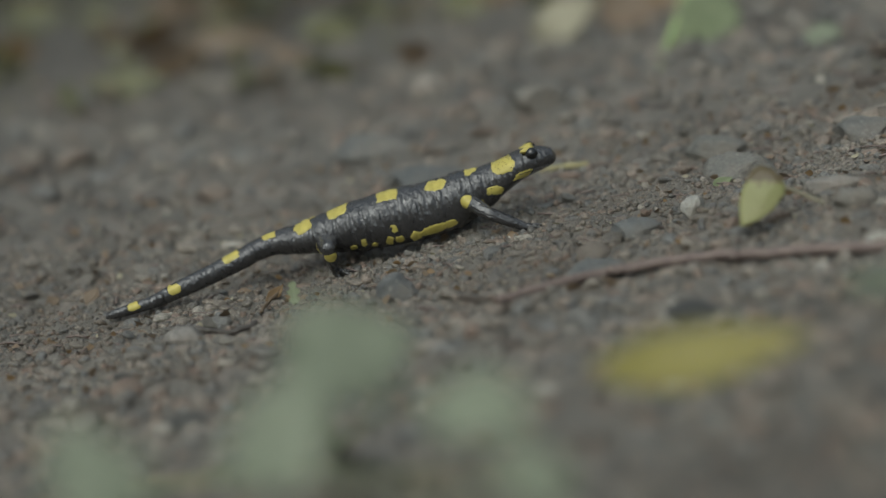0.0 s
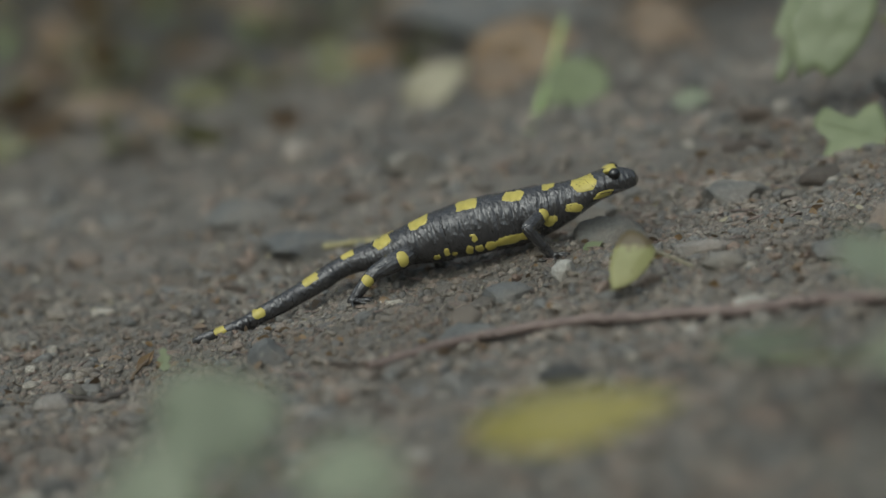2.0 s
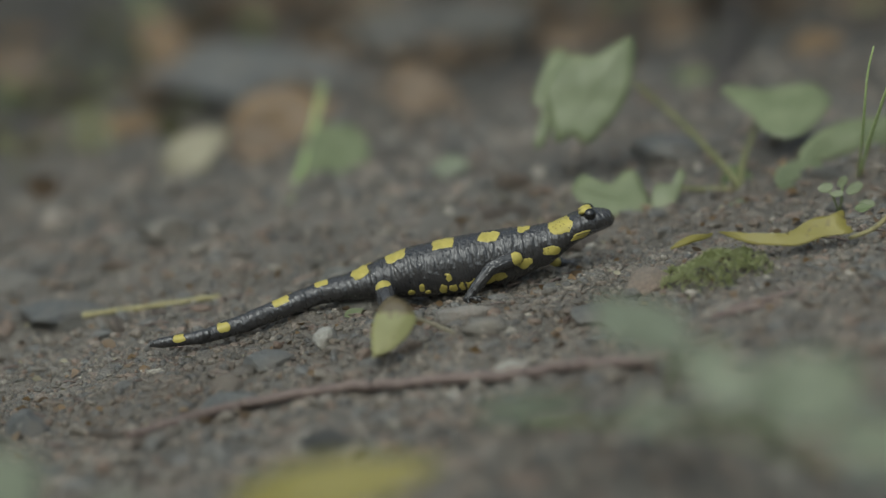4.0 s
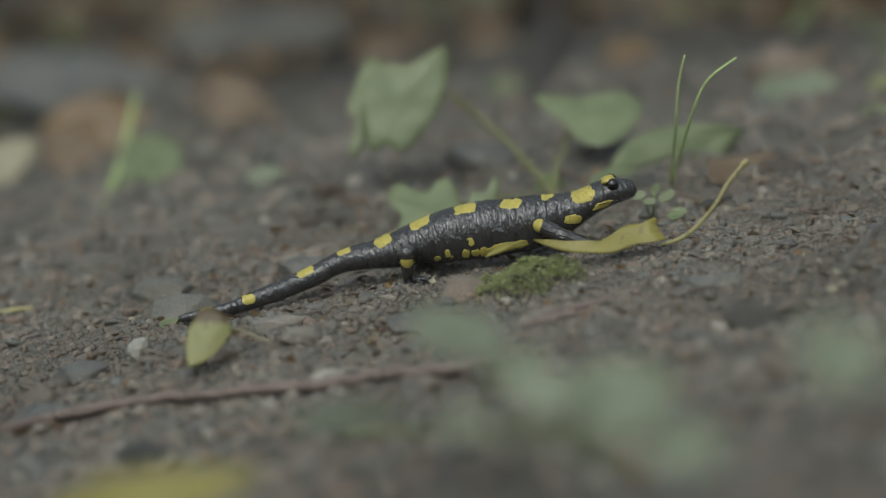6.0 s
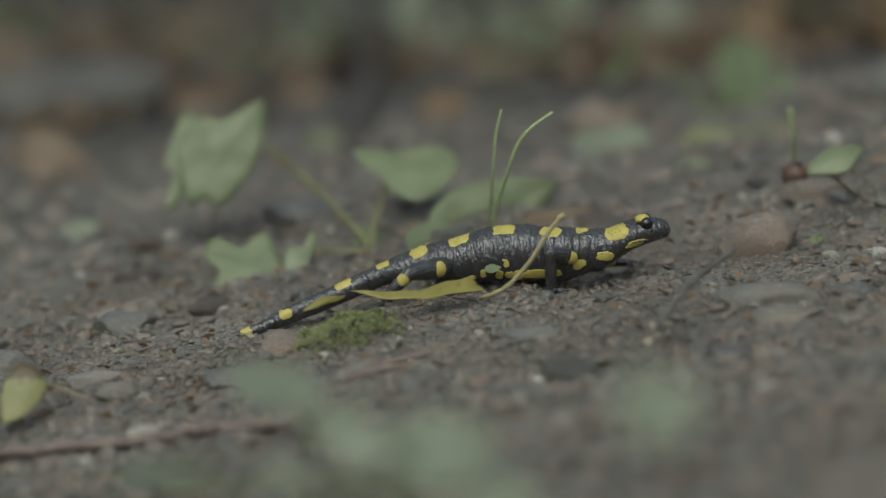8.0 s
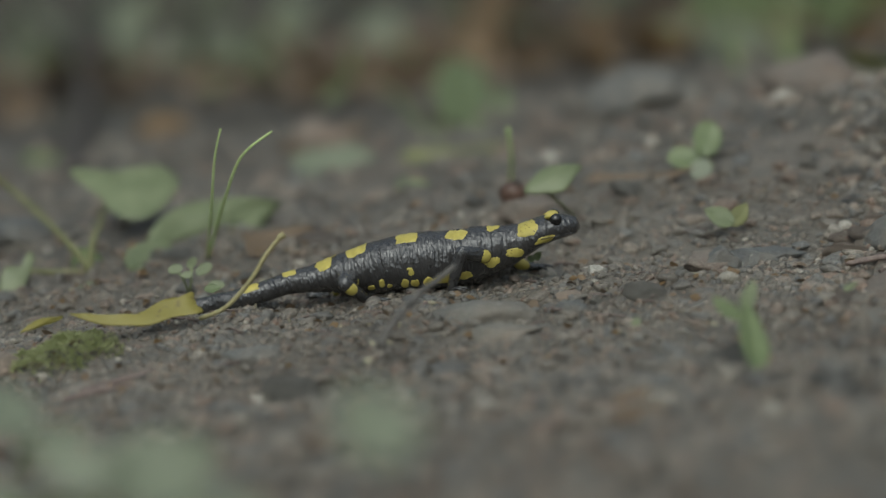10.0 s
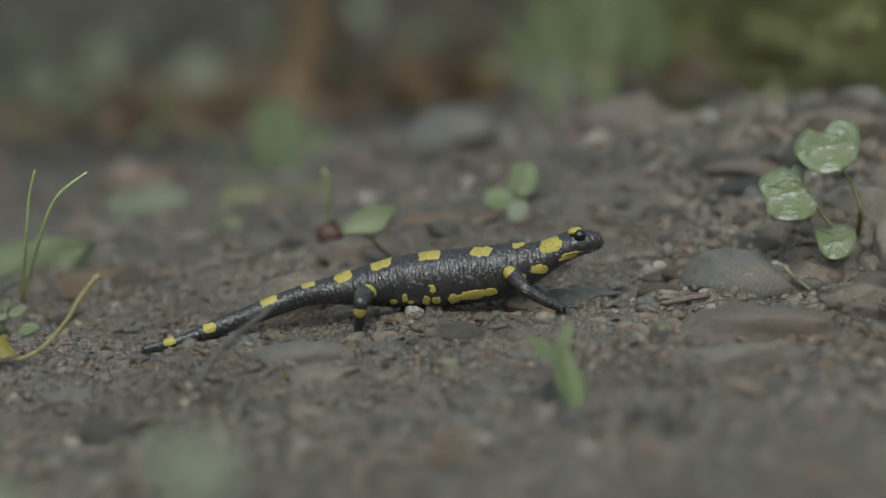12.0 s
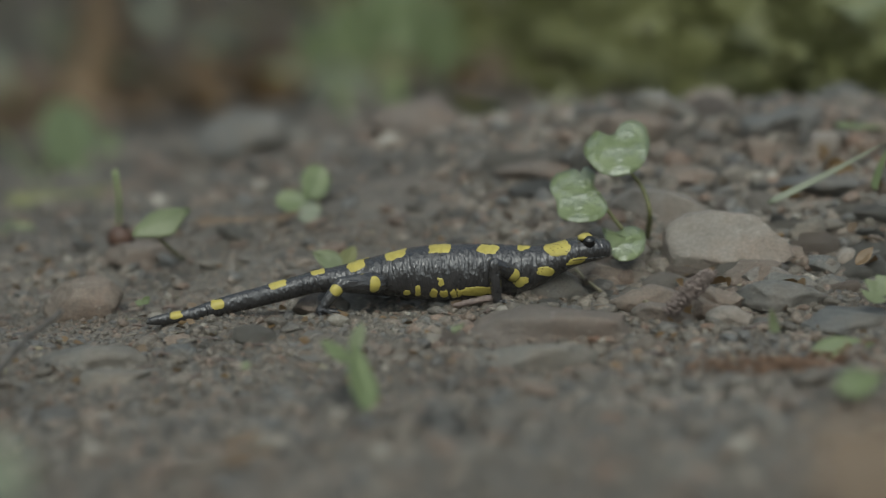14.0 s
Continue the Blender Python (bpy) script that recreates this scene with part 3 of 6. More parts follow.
# eyes, brows and mouth ride on the head
head_inv = REST_POSE[1].inverted()
for side in (-1, 1):
    c = Vector((55.7, side * 6.1, 3.7)) * 0.001
    bm = bmesh.new()
    bmesh.ops.create_uvsphere(bm, u_segments=20, v_segments=14, radius=0.0024)
    bmesh.ops.translate(bm, verts=bm.verts, vec=head_inv @ c)
    eye_ob = part("eye", bm, EYE_BLACK, lengths["par"], "bulging shiny black eye")
    bm = bmesh.new()
    bmesh.ops.create_uvsphere(bm, u_segments=18, v_segments=12, radius=1)
    for v in bm.verts:
        w = 1 + 0.12 * noise.noise(v.co * 1.7)
        v.co = head_inv @ (Vector((54.4 + 2.7 * w * v.co.x, side * 5.0 + 2.0 * w * v.co.y, (5.3 if side < 0 else 4.6) + 1.15 * w * v.co.z + 0.5 * v.co.x)) * 0.001)
    part("brow", bm, YELLOW, lengths["par"], "yellow ridge over the eye")
    bm = bmesh.new()
    tube(bm, [head_inv @ (skin_point(x, side_angle(x, -1.9 - 0.06 * (63 - x)), 0.05) * (1 if side < 0 else 1)) if side < 0 else head_inv @ skin_point(x, 180 - side_angle(x, -1.9 - 0.06 * (63 - x)), 0.05)
              for x in (63, 61, 58, 55, 52, 49.5)], 0.00022, 6)
    part("mouth", bm, SKIN, lengths["par"])


# ---- legs: upper leg, lower leg and foot, each a rigid piece along its own z axis ----
def limb(name, length, r0, r1, spots, label=""):
    bm = bmesh.new()
    pts, rad = [], []
    for i in range(11):
        f = i / 10
        pts.append((0, 0, -f * length))
        rad.append((r0 + (r1 - r0) * f) * (1 + 0.12 * math.sin(math.pi * f)))
    tube(bm, [(0, 0, r0 * 0.8), (0, 0, r0 * 0.5), *pts, (0, 0, -length - r1 * 0.5), (0, 0, -length - r1 * 0.8)], [r0 * 0.45, r0 * 0.85, *rad, r1 * 0.85, r1 * 0.4], 14)
    for v in bm.verts:
        v.co += v.co.normalized() * 0.00012 * noise.noise(v.co * 900)
    bmesh.ops.recalc_face_normals(bm, faces=bm.faces)
    ob = part(name, bm, SKIN, salamander, label)
    for f, w, tall in spots:
        bm = bmesh.new()
        bmesh.ops.create_uvsphere(bm, u_segments=16, v_segments=10, radius=1)
        r = (r0 + (r1 - r0) * f) * (1 + 0.12 * math.sin(math.pi * f))
        for v in bm.verts:
            a = v.co.x * w / r
            k = r + 0.00018 - 0.0006 * (v.co.x ** 2 + v.co.z ** 2) ** 2 + 0.0001 * v.co.y
            wob = 1 + 0.12 * noise.noise(v.co * 1.4)
            v.co = Vector((k * math.sin(a), -k * math.cos(a), -f * length + tall * v.co.z * wob))
        part("yellow_spot", bm, YELLOW, ob, "bright yellow patch of skin")
    return ob


def foot(name, size, toes):
    """A flat foot pointing along +x, with spread round-tipped toes."""
    bm = bmesh.new()
    tube(bm, [(-0.1 * size, 0, 0.0006), (0.1 * size, 0, 0.0002), (0.36 * size, 0, -0.0003)], [0.16 * size, 0.2 * size, 0.17 * size], 10)
    for k in range(toes):
        a = radians(-62 + 124 * k / (toes - 1))
        n = size * (0.82 if k in (0, toes - 1) else 1.0)
        tube(bm, [(0.15 * size, 0, 0), (0.45 * n * math.cos(a), 0.45 * n * math.sin(a), 0.0004), (0.8 * n * math.cos(a), 0.8 * n * math.sin(a), -0.0002), (n * math.cos(a), n * math.sin(a), -0.0008)],
             [0.1 * size, 0.085 * size, 0.065 * size, 0.035 * size], 7)
    bmesh.ops.recalc_face_normals(bm, faces=bm.faces)
    return part(name, bm, SKIN, salamander)


LEGS = {}
for key, side, fore in (("near_fore", -1, True), ("near_hind", -1, False), ("far_fore", 1, True), ("far_hind", 1, False)):
    if fore:
        LEGS[key] = (limb("upper_leg", 0.0115, 0.0029, 0.0024, [(0.12, 0.0042, 0.0025)]), limb("lower_leg", 0.0115 if side > 0 else 0.0145, 0.0024, 0.0016, [(0.42, 0.004, 0.0036)] if side > 0 else []), foot("foot", 0.0068, 4))
    else:
        LEGS[key] = (limb("upper_leg", 0.016, 0.0041, 0.0027, [(0.22, 0.0045, 0.0027)]), limb("lower_leg", 0.013, 0.0026, 0.0016, [(0.22, 0.004, 0.0024)]), foot("foot", 0.0085, 5))


# ---- leaves, stems and stones ----
def at(b, e, r):
    """A point by bearing and elevation (degrees) from the tripod's head, and its range over the plan."""
    return Vector((r * math.sin(radians(b)), r * math.cos(radians(b)), EYE + r * math.tan(radians(e))))


def outline(shape, t):
    """Half width of a leaf at t along its length, 0 to 1."""
    if shape == "round":
        return math.sqrt(max(0, 1 - (2 * t - 1) ** 2))
    if shape == "heart":
        return (1.0 if t > 0.28 else 0.78 + 0.22 * t / 0.28) * math.sqrt(max(0, 1 - max(0, (t - 0.28) / 0.72) ** 1.6)) * min(1, 0.25 + t * 9)
    if shape == "lobed":
        return (0.35 + 0.65 * abs(math.sin(math.pi * (t * 2.6 + 0.15)))) * math.sin(math.pi * min(1, t * 0.9 + 0.1)) ** 0.5
    if shape == "blade":
        return min(1, t * 12 + 0.4) * (1 - t ** 2.2)
    if shape == "rhomb":
        return 1 - abs(2 * t - 1) ** 1.25
    return math.sin(math.pi * t ** 0.8) ** 0.85


def leaf_bm(length, width, shape="ovate", fold=0.15, curl=0.1, wave=0.06, seed=0, thick=0.00025):
    """A leaf along +y from its base, facing +z, with a midrib fold, a bend and a real thickness."""
    bm = bmesh.new()
    nu, nv = 15, 8
    layers = []
    for dz in (0.0, -thick):
        rows = []
        for i in range(nu + 1):
            t = i / nu
            half = max(outline(shape, t) * width / 2, width * 0.012)
            row = []
            for j in range(nv + 1):
                v = 2 * j / nv - 1
                edge = 1 + (0.05 * noise.noise((t * 9 + seed, v * 2, seed)) if abs(v) > 0.9 else 0)
                x, y = v * half * edge, t * length
                if shape == "heart":
                    y -= 0.18 * length * abs(v) ** 1.5 * max(0, 1 - t * 2.4)
                z = fold * abs(x) + curl * length * (t - 0.3) ** 2 + wave * width * noise.noise((t * 3 + seed * 3.3, v * 1.6, seed)) + dz
                row.append(bm.verts.new((x, y, z)))
            rows.append(row)
        layers.append(rows)
    up, low = layers
    for i in range(nu):
        for j in range(nv):
            bm.faces.new((up[i][j], up[i][j + 1], up[i + 1][j + 1], up[i + 1][j]))
            bm.faces.new((low[i][j], low[i + 1][j], low[i + 1][j + 1], low[i][j + 1]))
        for j, k in ((0, 1), (nv, -1)):
            bm.faces.new((up[i][j], up[i + 1][j], low[i + 1][j], low[i][j])[::k])
    for i, k in ((0, -1), (nu, 1)):
        for j in range(nv):
            bm.faces.new((up[i][j], up[i][j + 1], low[i][j + 1], low[i][j])[::k])
    bmesh.ops.recalc_face_normals(bm, faces=bm.faces)
    return bm


def leaf_pose(base, tip, facing):
    y = (tip - base).normalized()
    x = y.cross(Vector(facing)).normalized()
    m = Matrix((x, y, x.cross(y))).transposed().to_4x4()
    m.translation = base
    return m


def leaf(name, base, tip, width, material, shape="ovate", facing=(0, -0.7, 0.7), parent=None, label="", **more):
    ob = part(name, leaf_bm((tip - base).length, width, shape, **more), material, parent, label)
    length = (tip - base).length
    if length > 0.012 and shape != "blade":
        rib, fold, curl = bmesh.new(), more.get("fold", 0.15), more.get("curl", 0.1)
        tube(rib, [(0, t * length, curl * length * (t - 0.3) ** 2 + 0.0001) for t in (0, 0.2, 0.4, 0.6, 0.8, 0.97)], [0.012 * length * (1 - 0.12 * k) for k in range(6)], 6)
        part("midrib", rib, material, ob)
    m = leaf_pose(base, tip, facing)
    ob.matrix_basis = Matrix.Translation(-parent.location) @ m if parent is not None else m
    return ob


def cut_leaf(name, centre, rim, tilt, material, parent=None, label="", bulge=0.1, wave=0.05, seed=0, ribbed=True, size=1.0):
    """A leaf with its own rim: (right, up) in mm about the centre, leaning back by tilt degrees."""
    rim = [(size * x, size * y) for x, y in rim]
    n = len(rim)
    ring = []
    for i in range(n):
        p0, p1, p2, p3 = (Vector(rim[(i + d) % n]) for d in (-1, 0, 1, 2))
        for k in range(5):
            f = k / 5
            ring.append(0.5 * (2 * p1 + (p2 - p0) * f + (2 * p0 - 5 * p1 + 4 * p2 - p3) * f * f + (3 * p1 - p0 - 3 * p2 + p3) * f ** 3))
    span_mm = max(p.length for p in ring)
    bm = bmesh.new()
    sheets = []
    for dz in (0.0, 0.25):
        rings = [[bm.verts.new((0, 0, bulge * span_mm + dz))]]
        for q in (0.2, 0.4, 0.6, 0.8, 1.0):
            row = []
            for i, p in enumerate(ring):
                w = q * (1 + (0.035 * noise.noise((i * 0.9, seed, q)) if q == 1.0 else 0))
                vein = 0.005 * span_mm * math.cos(7 * math.atan2(p.y, p.x)) * q * (1 - q * 0.5)
                row.append(bm.verts.new((p.x * w, p.y * w, bulge * span_mm * (1 - q * q) + vein + wave * span_mm * noise.noise((p.x * w * 0.11, p.y * w * 0.11, seed)) + dz)))
            rings.append(row)
        sheets.append(rings)
    m = len(ring)
    for rings in sheets:
        for i in range(m):
            bm.faces.new((rings[0][0], rings[1][i], rings[1][(i + 1) % m]))
        for a, b in zip(rings[1:], rings[2:]):
            for i in range(m):
                bm.faces.new((a[i], b[i], b[(i + 1) % m], a[(i + 1) % m]))
    a, b = sheets[0][-1], sheets[1][-1]
    for i in range(m):
        bm.faces.new((a[i], a[(i + 1) % m], b[(i + 1) % m], b[i]))
    bmesh.ops.recalc_face_normals(bm, faces=bm.faces)
    lean = radians(tilt)
    bearing = math.degrees(math.atan2(centre.x, centre.y))
    for v in bm.verts:
        x, y, z = v.co * 0.001
        y /= math.cos(lean)
        v.co = Vector((x, y * math.sin(lean) - z * math.cos(lean), y * math.cos(lean) + z * math.sin(lean)))
    ob = part(name, bm, material, parent, label)
    rib = bmesh.new()
    a, b = Vector(rim[0]), Vector(rim[n // 2])
    pts = []
    for k in range(9):
        p = (a * (1 - k / 8) + b * (k / 8)) * 0.001
        q = min(1, (p.length * 1000) / span_mm)
        y, z = p.y / math.cos(lean), (bulge * span_mm * (1 - q * q) + 0.1) * 0.001
        pts.append((p.x, y * math.sin(lean) - z * math.cos(lean), y * math.cos(lean) + z * math.sin(lean)))
    if ribbed:
        tube(rib, pts, [0.0005 - 0.00004 * k for k in range(9)], 6)
        part("midrib", rib, material, ob)
    ob.matrix_basis = Matrix.Translation(centre - (parent.location if parent is not None else Vector())) @ pose(0, 0, 0, 0, 0, -bearing)
    return ob


def rod(name, points, radii, material, parent=None, label="", sides=8, bend=0.0, seed=0):
    """A stem or twig through world points, thinned and slightly crooked between them."""
    pts, rad, n = [], [], len(points) - 1
    for i in range(n):
        for k in range(6):
            f = k / 6
            p0, p1, p2, p3 = (points[max(0, min(n, i + d))] for d in (-1, 0, 1, 2))
            p = 0.5 * (2 * p1 + (p2 - p0) * f + (2 * p0 - 5 * p1 + 4 * p2 - p3) * f * f + (3 * p1 - p0 - 3 * p2 + p3) * f ** 3)
            pts.append(p)
            rad.append(radii[0] + (radii[1] - radii[0]) * (i + f) / n)
    pts.append(points[-1])
    rad.append(radii[1])
    if bend:
        pts = [p + bend * Vector((noise.noise((i * 0.6, seed, 1.0)), noise.noise((i * 0.6, seed, 5.0)), 0.6 * noise.noise((i * 0.6, seed, 9.0)))) for i, p in enumerate(pts)]
        rad = [q * (1 + 0.22 * noise.noise((i * 0.8, seed, 2.0))) for i, q in enumerate(rad)]
    origin = parent.location if parent is not None else pts[0]
    ob = part(name, tube(bmesh.new(), [p - origin for p in pts], rad, sides), material, parent, label)
    if parent is None:
        ob.location = pts[0]
    return ob


def plant(name, base, label, category="plant", group=""):
    ob = tagged(new(name), label, category, group)
    ob.location = base
    ob.empty_display_size = 0.01
    return ob


def stone_mesh(name, seed, material, flat=0.5, level=4):
    """A worn angular stone of unit half length: a ball cut by random planes, then roughened."""
    g = random.Random(seed)
    bm = bmesh.new()
    bmesh.ops.create_icosphere(bm, subdivisions=level, radius=1)
    planes = [(Vector((g.gauss(0, 1), g.gauss(0, 1), g.gauss(0, 0.8))).normalized(), g.uniform(0.5, 0.85)) for _ in range(11)]
    off = Vector((seed * 1.37, seed * 0.71, 0))
    for v in bm.verts:
        for n, d in planes:
            over = v.co.dot(n) - d
            if over > 0:
                v.co -= n * over * min(0.95, over * 9)
        v.co *= 1 + 0.1 * noise.noise(v.co * 1.3 + off) + 0.07 * noise.noise(v.co * 2.9 + off) + 0.05 * noise.noise(v.co * 6 + off) + 0.022 * noise.noise(v.co * 15 + off)
        v.co.z *= flat
    me = bpy.data.meshes.new(name)
    bm.to_mesh(me)
    bm.free()
    me.materials.append(material)
    me.polygons.foreach_set("use_smooth", [True] * len(me.polygons))
    return me


def stone(label, b, r, wide, deep, tall, material, seed, sink=0.35, turn=0.0, lift=0.0):
    """A single stone bedded in the ground; full sizes in metres."""
    me = stone_mesh("stone", seed, material, 1.0)
    me.transform(Matrix.Diagonal((wide / 1.7, deep / 1.7, tall / 1.7, 1)))
    ob = tagged(new("stone", me), label, "stone", "stones on the bank")
    p = spot(b, r, tall * (0.42 - sink) + lift)
    ob.matrix_basis = pose(*p, 7 * math.sin(seed), 7 * math.cos(seed * 2.1), -b + turn)
    return ob


# single stones of the bank
stone("broad flat pinkish-grey stone lying flush in the gravel", 18.20, 0.918, 0.054, 0.034, 0.018, STONE_BROWN, 1, 0.4)
stone("broad brown-grey stone sunk in the near gravel", 17.6, 0.888, 0.05, 0.03, 0.016, STONE_GREY, 166, 0.5)
stone("large pale angular stone on the bank", 22.1, 0.998, 0.048, 0.034, 0.028, STONE_ROSE, 302, 0.3)
stone("pale flat stone behind the wet-leaved plant", 20.42, 1.037, 0.036, 0.025, 0.017, STONE_ROSE, 3, 0.3)
stone("brown rounded stone wedged between others", 20.18, 0.949, 0.026, 0.02, 0.014, STONE_BROWN, 4, 0.3)
stone("wide slate-grey stone under the walking line", 17.36, 0.984, 0.058, 0.036, 0.023, STONE_SLATE, 65, 0.48)
stone("grey-green flat stone beside the cone", 22.95, 0.948, 0.034, 0.026, 0.014, STONE_GREY, 306, 0.42)
stone("dark slab of slate jutting from the bank", 24.7, 0.934, 0.034, 0.026, 0.013, STONE_SLATE, 309, 0.42)
stone("small brown stone beside the cone", 21.50, 0.939, 0.017, 0.014, 0.013, STONE_BROWN, 8, 0.3)
stone("lichen-speckled grey stone on the bank", 23.65, 1.018, 0.015, 0.013, 0.013, STONE_GREY, 9, 0.25)
stone("small tan pebble on the bank", 24.54, 0.997, 0.009, 0.009, 0.009, STONE_PALE, 10, 0.25)
stone("brownish stone in the rubble of the bank", 22.46, 0.978, 0.026, 0.018, 0.013, STONE_BROWN, 11, 0.3)
stone("slate chip leaning in the rubble", 24.11, 0.994, 0.02, 0.014, 0.008, STONE_SLATE, 12, 0.3)
stone("grey stone in the rubble by the wet-leaved plant", 21.25, 1.017, 0.026, 0.02, 0.016, STONE_SLATE, 13, 0.3)
stone("pinkish stone in the rubble of the bank", 19.35, 0.986, 0.03, 0.02, 0.011, STONE_BROWN, 14, 0.3)
stone("long grey stone on top of the bank", 20.3, 1.130, 0.026, 0.02, 0.016, STONE_GREY, 15, 0.3)
stone("pale stone on top of the bank", 21.4, 1.2, 0.02, 0.016, 0.015, STONE_ROSE, 16, 0.25)
stone("dark stone on top of the bank", 23.3, 1.125, 0.026, 0.02, 0.013, STONE_SLATE, 17, 0.3)
stone("tan stone on top of the bank", 22.6, 1.098, 0.02, 0.016, 0.012, STONE_BROWN, 18, 0.3)
stone("grey stone on top of the bank", 24.3, 1.2, 0.024, 0.02, 0.017, STONE_GREY, 19, 0.3)
stone("brown stone on the slope of the bank", 21.13, 1.073, 0.024, 0.02, 0.012, STONE_BROWN, 20, 0.35)
stone("grey stone half sunk in the slope", 17.77, 1.092, 0.04, 0.03, 0.018, STONE_BROWN, 21, 0.6)
stone("flat slate stone low on the slope", 23.85, 1.061, 0.03, 0.025, 0.01, STONE_SLATE, 22, 0.3)
stone("blue-grey stone on top of the bank", 22.81, 1.117, 0.026, 0.02, 0.018, STONE_SLATE, 75, 0.25)
stone("pale brown stone on top of the bank", 19.61, 1.111, 0.032, 0.024, 0.016, STONE_BROWN, 76, 0.3)
stone("tan angular stone on the slope of the bank", 23.9, 1.098, 0.02, 0.016, 0.012, STONE_ROSE, 77, 0.3)
stone("brown-grey stone wedged beside the cone", 21.72, 0.945, 0.024, 0.018, 0.014, STONE_BROWN, 311, 0.34)
stone("rough grey stone in the rubble beside the cone", 22.1, 0.93, 0.018, 0.014, 0.011, STONE_ROSE, 312, 0.34)
stone("tan stone in the rubble of the bank", 22.85, 0.975, 0.022, 0.016, 0.013, STONE_ROSE, 313, 0.36)
stone("speckled grey stone in the rubble of the bank", 23.55, 0.962, 0.024, 0.018, 0.013, STONE_GREY, 314, 0.36)
stone("small dark stone in the rubble of the bank", 24.2, 0.968, 0.015, 0.012, 0.01, STONE_SLATE, 315, 0.3)
stone("small brown stone in the rubble of the bank", 23.2, 1.0, 0.014, 0.012, 0.01, STONE_BROWN, 316, 0.3)
stone("grey-green stone low on the bank", 20.6, 0.935, 0.022, 0.016, 0.01, STONE_BROWN, 317, 0.42)
stone("pale weathered stone with a broken face in the track", 7.74, 0.918, 0.036, 0.024, 0.014, STONE_GREY, 223, 0.55)
stone("small smooth white pebble", 10.38, 0.956, 0.0078, 0.007, 0.005, STONE_WHITE, 24, 0.45)
stone("lumpy dark clod of earth and stone", 13.03, 0.972, 0.016, 0.014, 0.012, STONE_SLATE, 25, 0.3)
stone("flat dark slate bedded in the track", 13.98, 0.981, 0.03, 0.018, 0.011, STONE_SLATE, 26, 0.35)
stone("reddish pebble in the track", 9.79, 0.934, 0.009, 0.006, 0.005, STONE_BROWN, 27, 0.3)
stone("blue-grey pebble in the track", 9.85, 0.920, 0.012, 0.009, 0.006, STONE_SLATE, 28, 0.3)
stone("brown-grey rounded stone beside the track", 7.75, 0.993, 0.027, 0.022, 0.02, STONE_BROWN, 229, 0.36)
stone("small white stone lying flat", 10.29, 0.968, 0.0075, 0.006, 0.004, STONE_WHITE, 30, 0.25)
stone("wide pale stone sunk in the track", 8.3, 0.896, 0.03, 0.022, 0.012, STONE_GREY, 131, 0.58)
stone("pinkish flat stone in the track", 12.88, 0.972, 0.026, 0.016, 0.009, STONE_BROWN, 32, 0.3)
stone("grey stone behind the nut", 9.02, 1.049, 0.028, 0.02, 0.012, STONE_BROWN, 33, 0.35)
stone("rounded grey stone behind the seedlings", 11.1, 1.29, 0.05, 0.04, 0.033, STONE_SLATE, 34, 0.26)
stone("long brown stone on the slope behind the track", 14.95, 1.2, 0.055, 0.04, 0.028, STONE_BROWN, 63, 0.25)
stone("rounded grey stone sunk behind the upright leaf", -8.99, 0.971, 0.028, 0.022, 0.016, STONE_GREY, 135, 0.4)
stone("pale flat stone in the track", -6.93, 0.92, 0.024, 0.016, 0.009, STONE_PALE, 136, 0.5)
stone("small white angular stone in gravel", -10.10, 0.922, 0.0095, 0.008, 0.0095, STONE_WHITE, 37, 0.2)
stone("grey stone behind the walking line", -6.40, 0.999, 0.026, 0.02, 0.014, STONE_GREY, 138, 0.4)
stone("pale greenish stone by the branch", -5.87, 0.858, 0.012, 0.01, 0.008, STONE_WHITE, 39, 0.3)
stone("pale edge stone under the moss", -2.85, 0.924, 0.017, 0.022, 0.014, STONE_BROWN, 140, 0.45)
stone("grey-brown stone sunk behind the leaf", -9.6, 1.008, 0.026, 0.022, 0.012, STONE_GREY, 141, 0.45)
stone("flat grey stone beside the leaf", -6.6, 0.904, 0.018, 0.014, 0.009, STONE_GREY, 142, 0.5)
stone("pale stone behind the track", -6.2, 1.02, 0.026, 0.022, 0.014, STONE_PALE, 143, 0.45)
stone("smooth blue-grey flat stone", -17.35, 1.112, 0.032, 0.02, 0.011, STONE_SLATE, 44, 0.25)
stone("dark slate slab behind the track", -15.92, 1.045, 0.042, 0.03, 0.014, STONE_SLATE, 245, 0.55)
stone("grey angular stone in the track", -16.79, 0.898, 0.015, 0.012, 0.011, STONE_SLATE, 46, 0.3)
stone("tan stone behind the track", -15.99, 1.208, 0.018, 0.014, 0.012, STONE_PALE, 47, 0.3)
stone("dark stone behind the track", -13.47, 1.125, 0.026, 0.02, 0.012, STONE_GREY, 48, 0.3)
stone("orange-brown stone behind the track", -20.93, 1.088, 0.016, 0.012, 0.01, STONE_BROWN, 49, 0.3)
stone("tan pebble behind the track", -23.95, 1.200, 0.018, 0.014, 0.01, STONE_BROWN, 50, 0.3)
stone("grey slate behind the track", -20.19, 1.151, 0.036, 0.024, 0.01, STONE_SLATE, 51, 0.4)
stone("dark flat stone in the track", -12.21, 0.881, 0.022, 0.014, 0.008, STONE_SLATE, 52, 0.35)
stone("pale brown stone by the dark twig", -21.66, 0.900, 0.014, 0.01, 0.007, STONE_PALE, 53, 0.3)
stone("pale brown boulder among dead leaves", -11.21, 1.657, 0.145, 0.09, 0.05, STONE_SLATE, 254, 0.3)
stone("blue-grey boulder under the plants", -7.55, 1.876, 0.15, 0.1, 0.066, STONE_DARK, 55, 0.3)
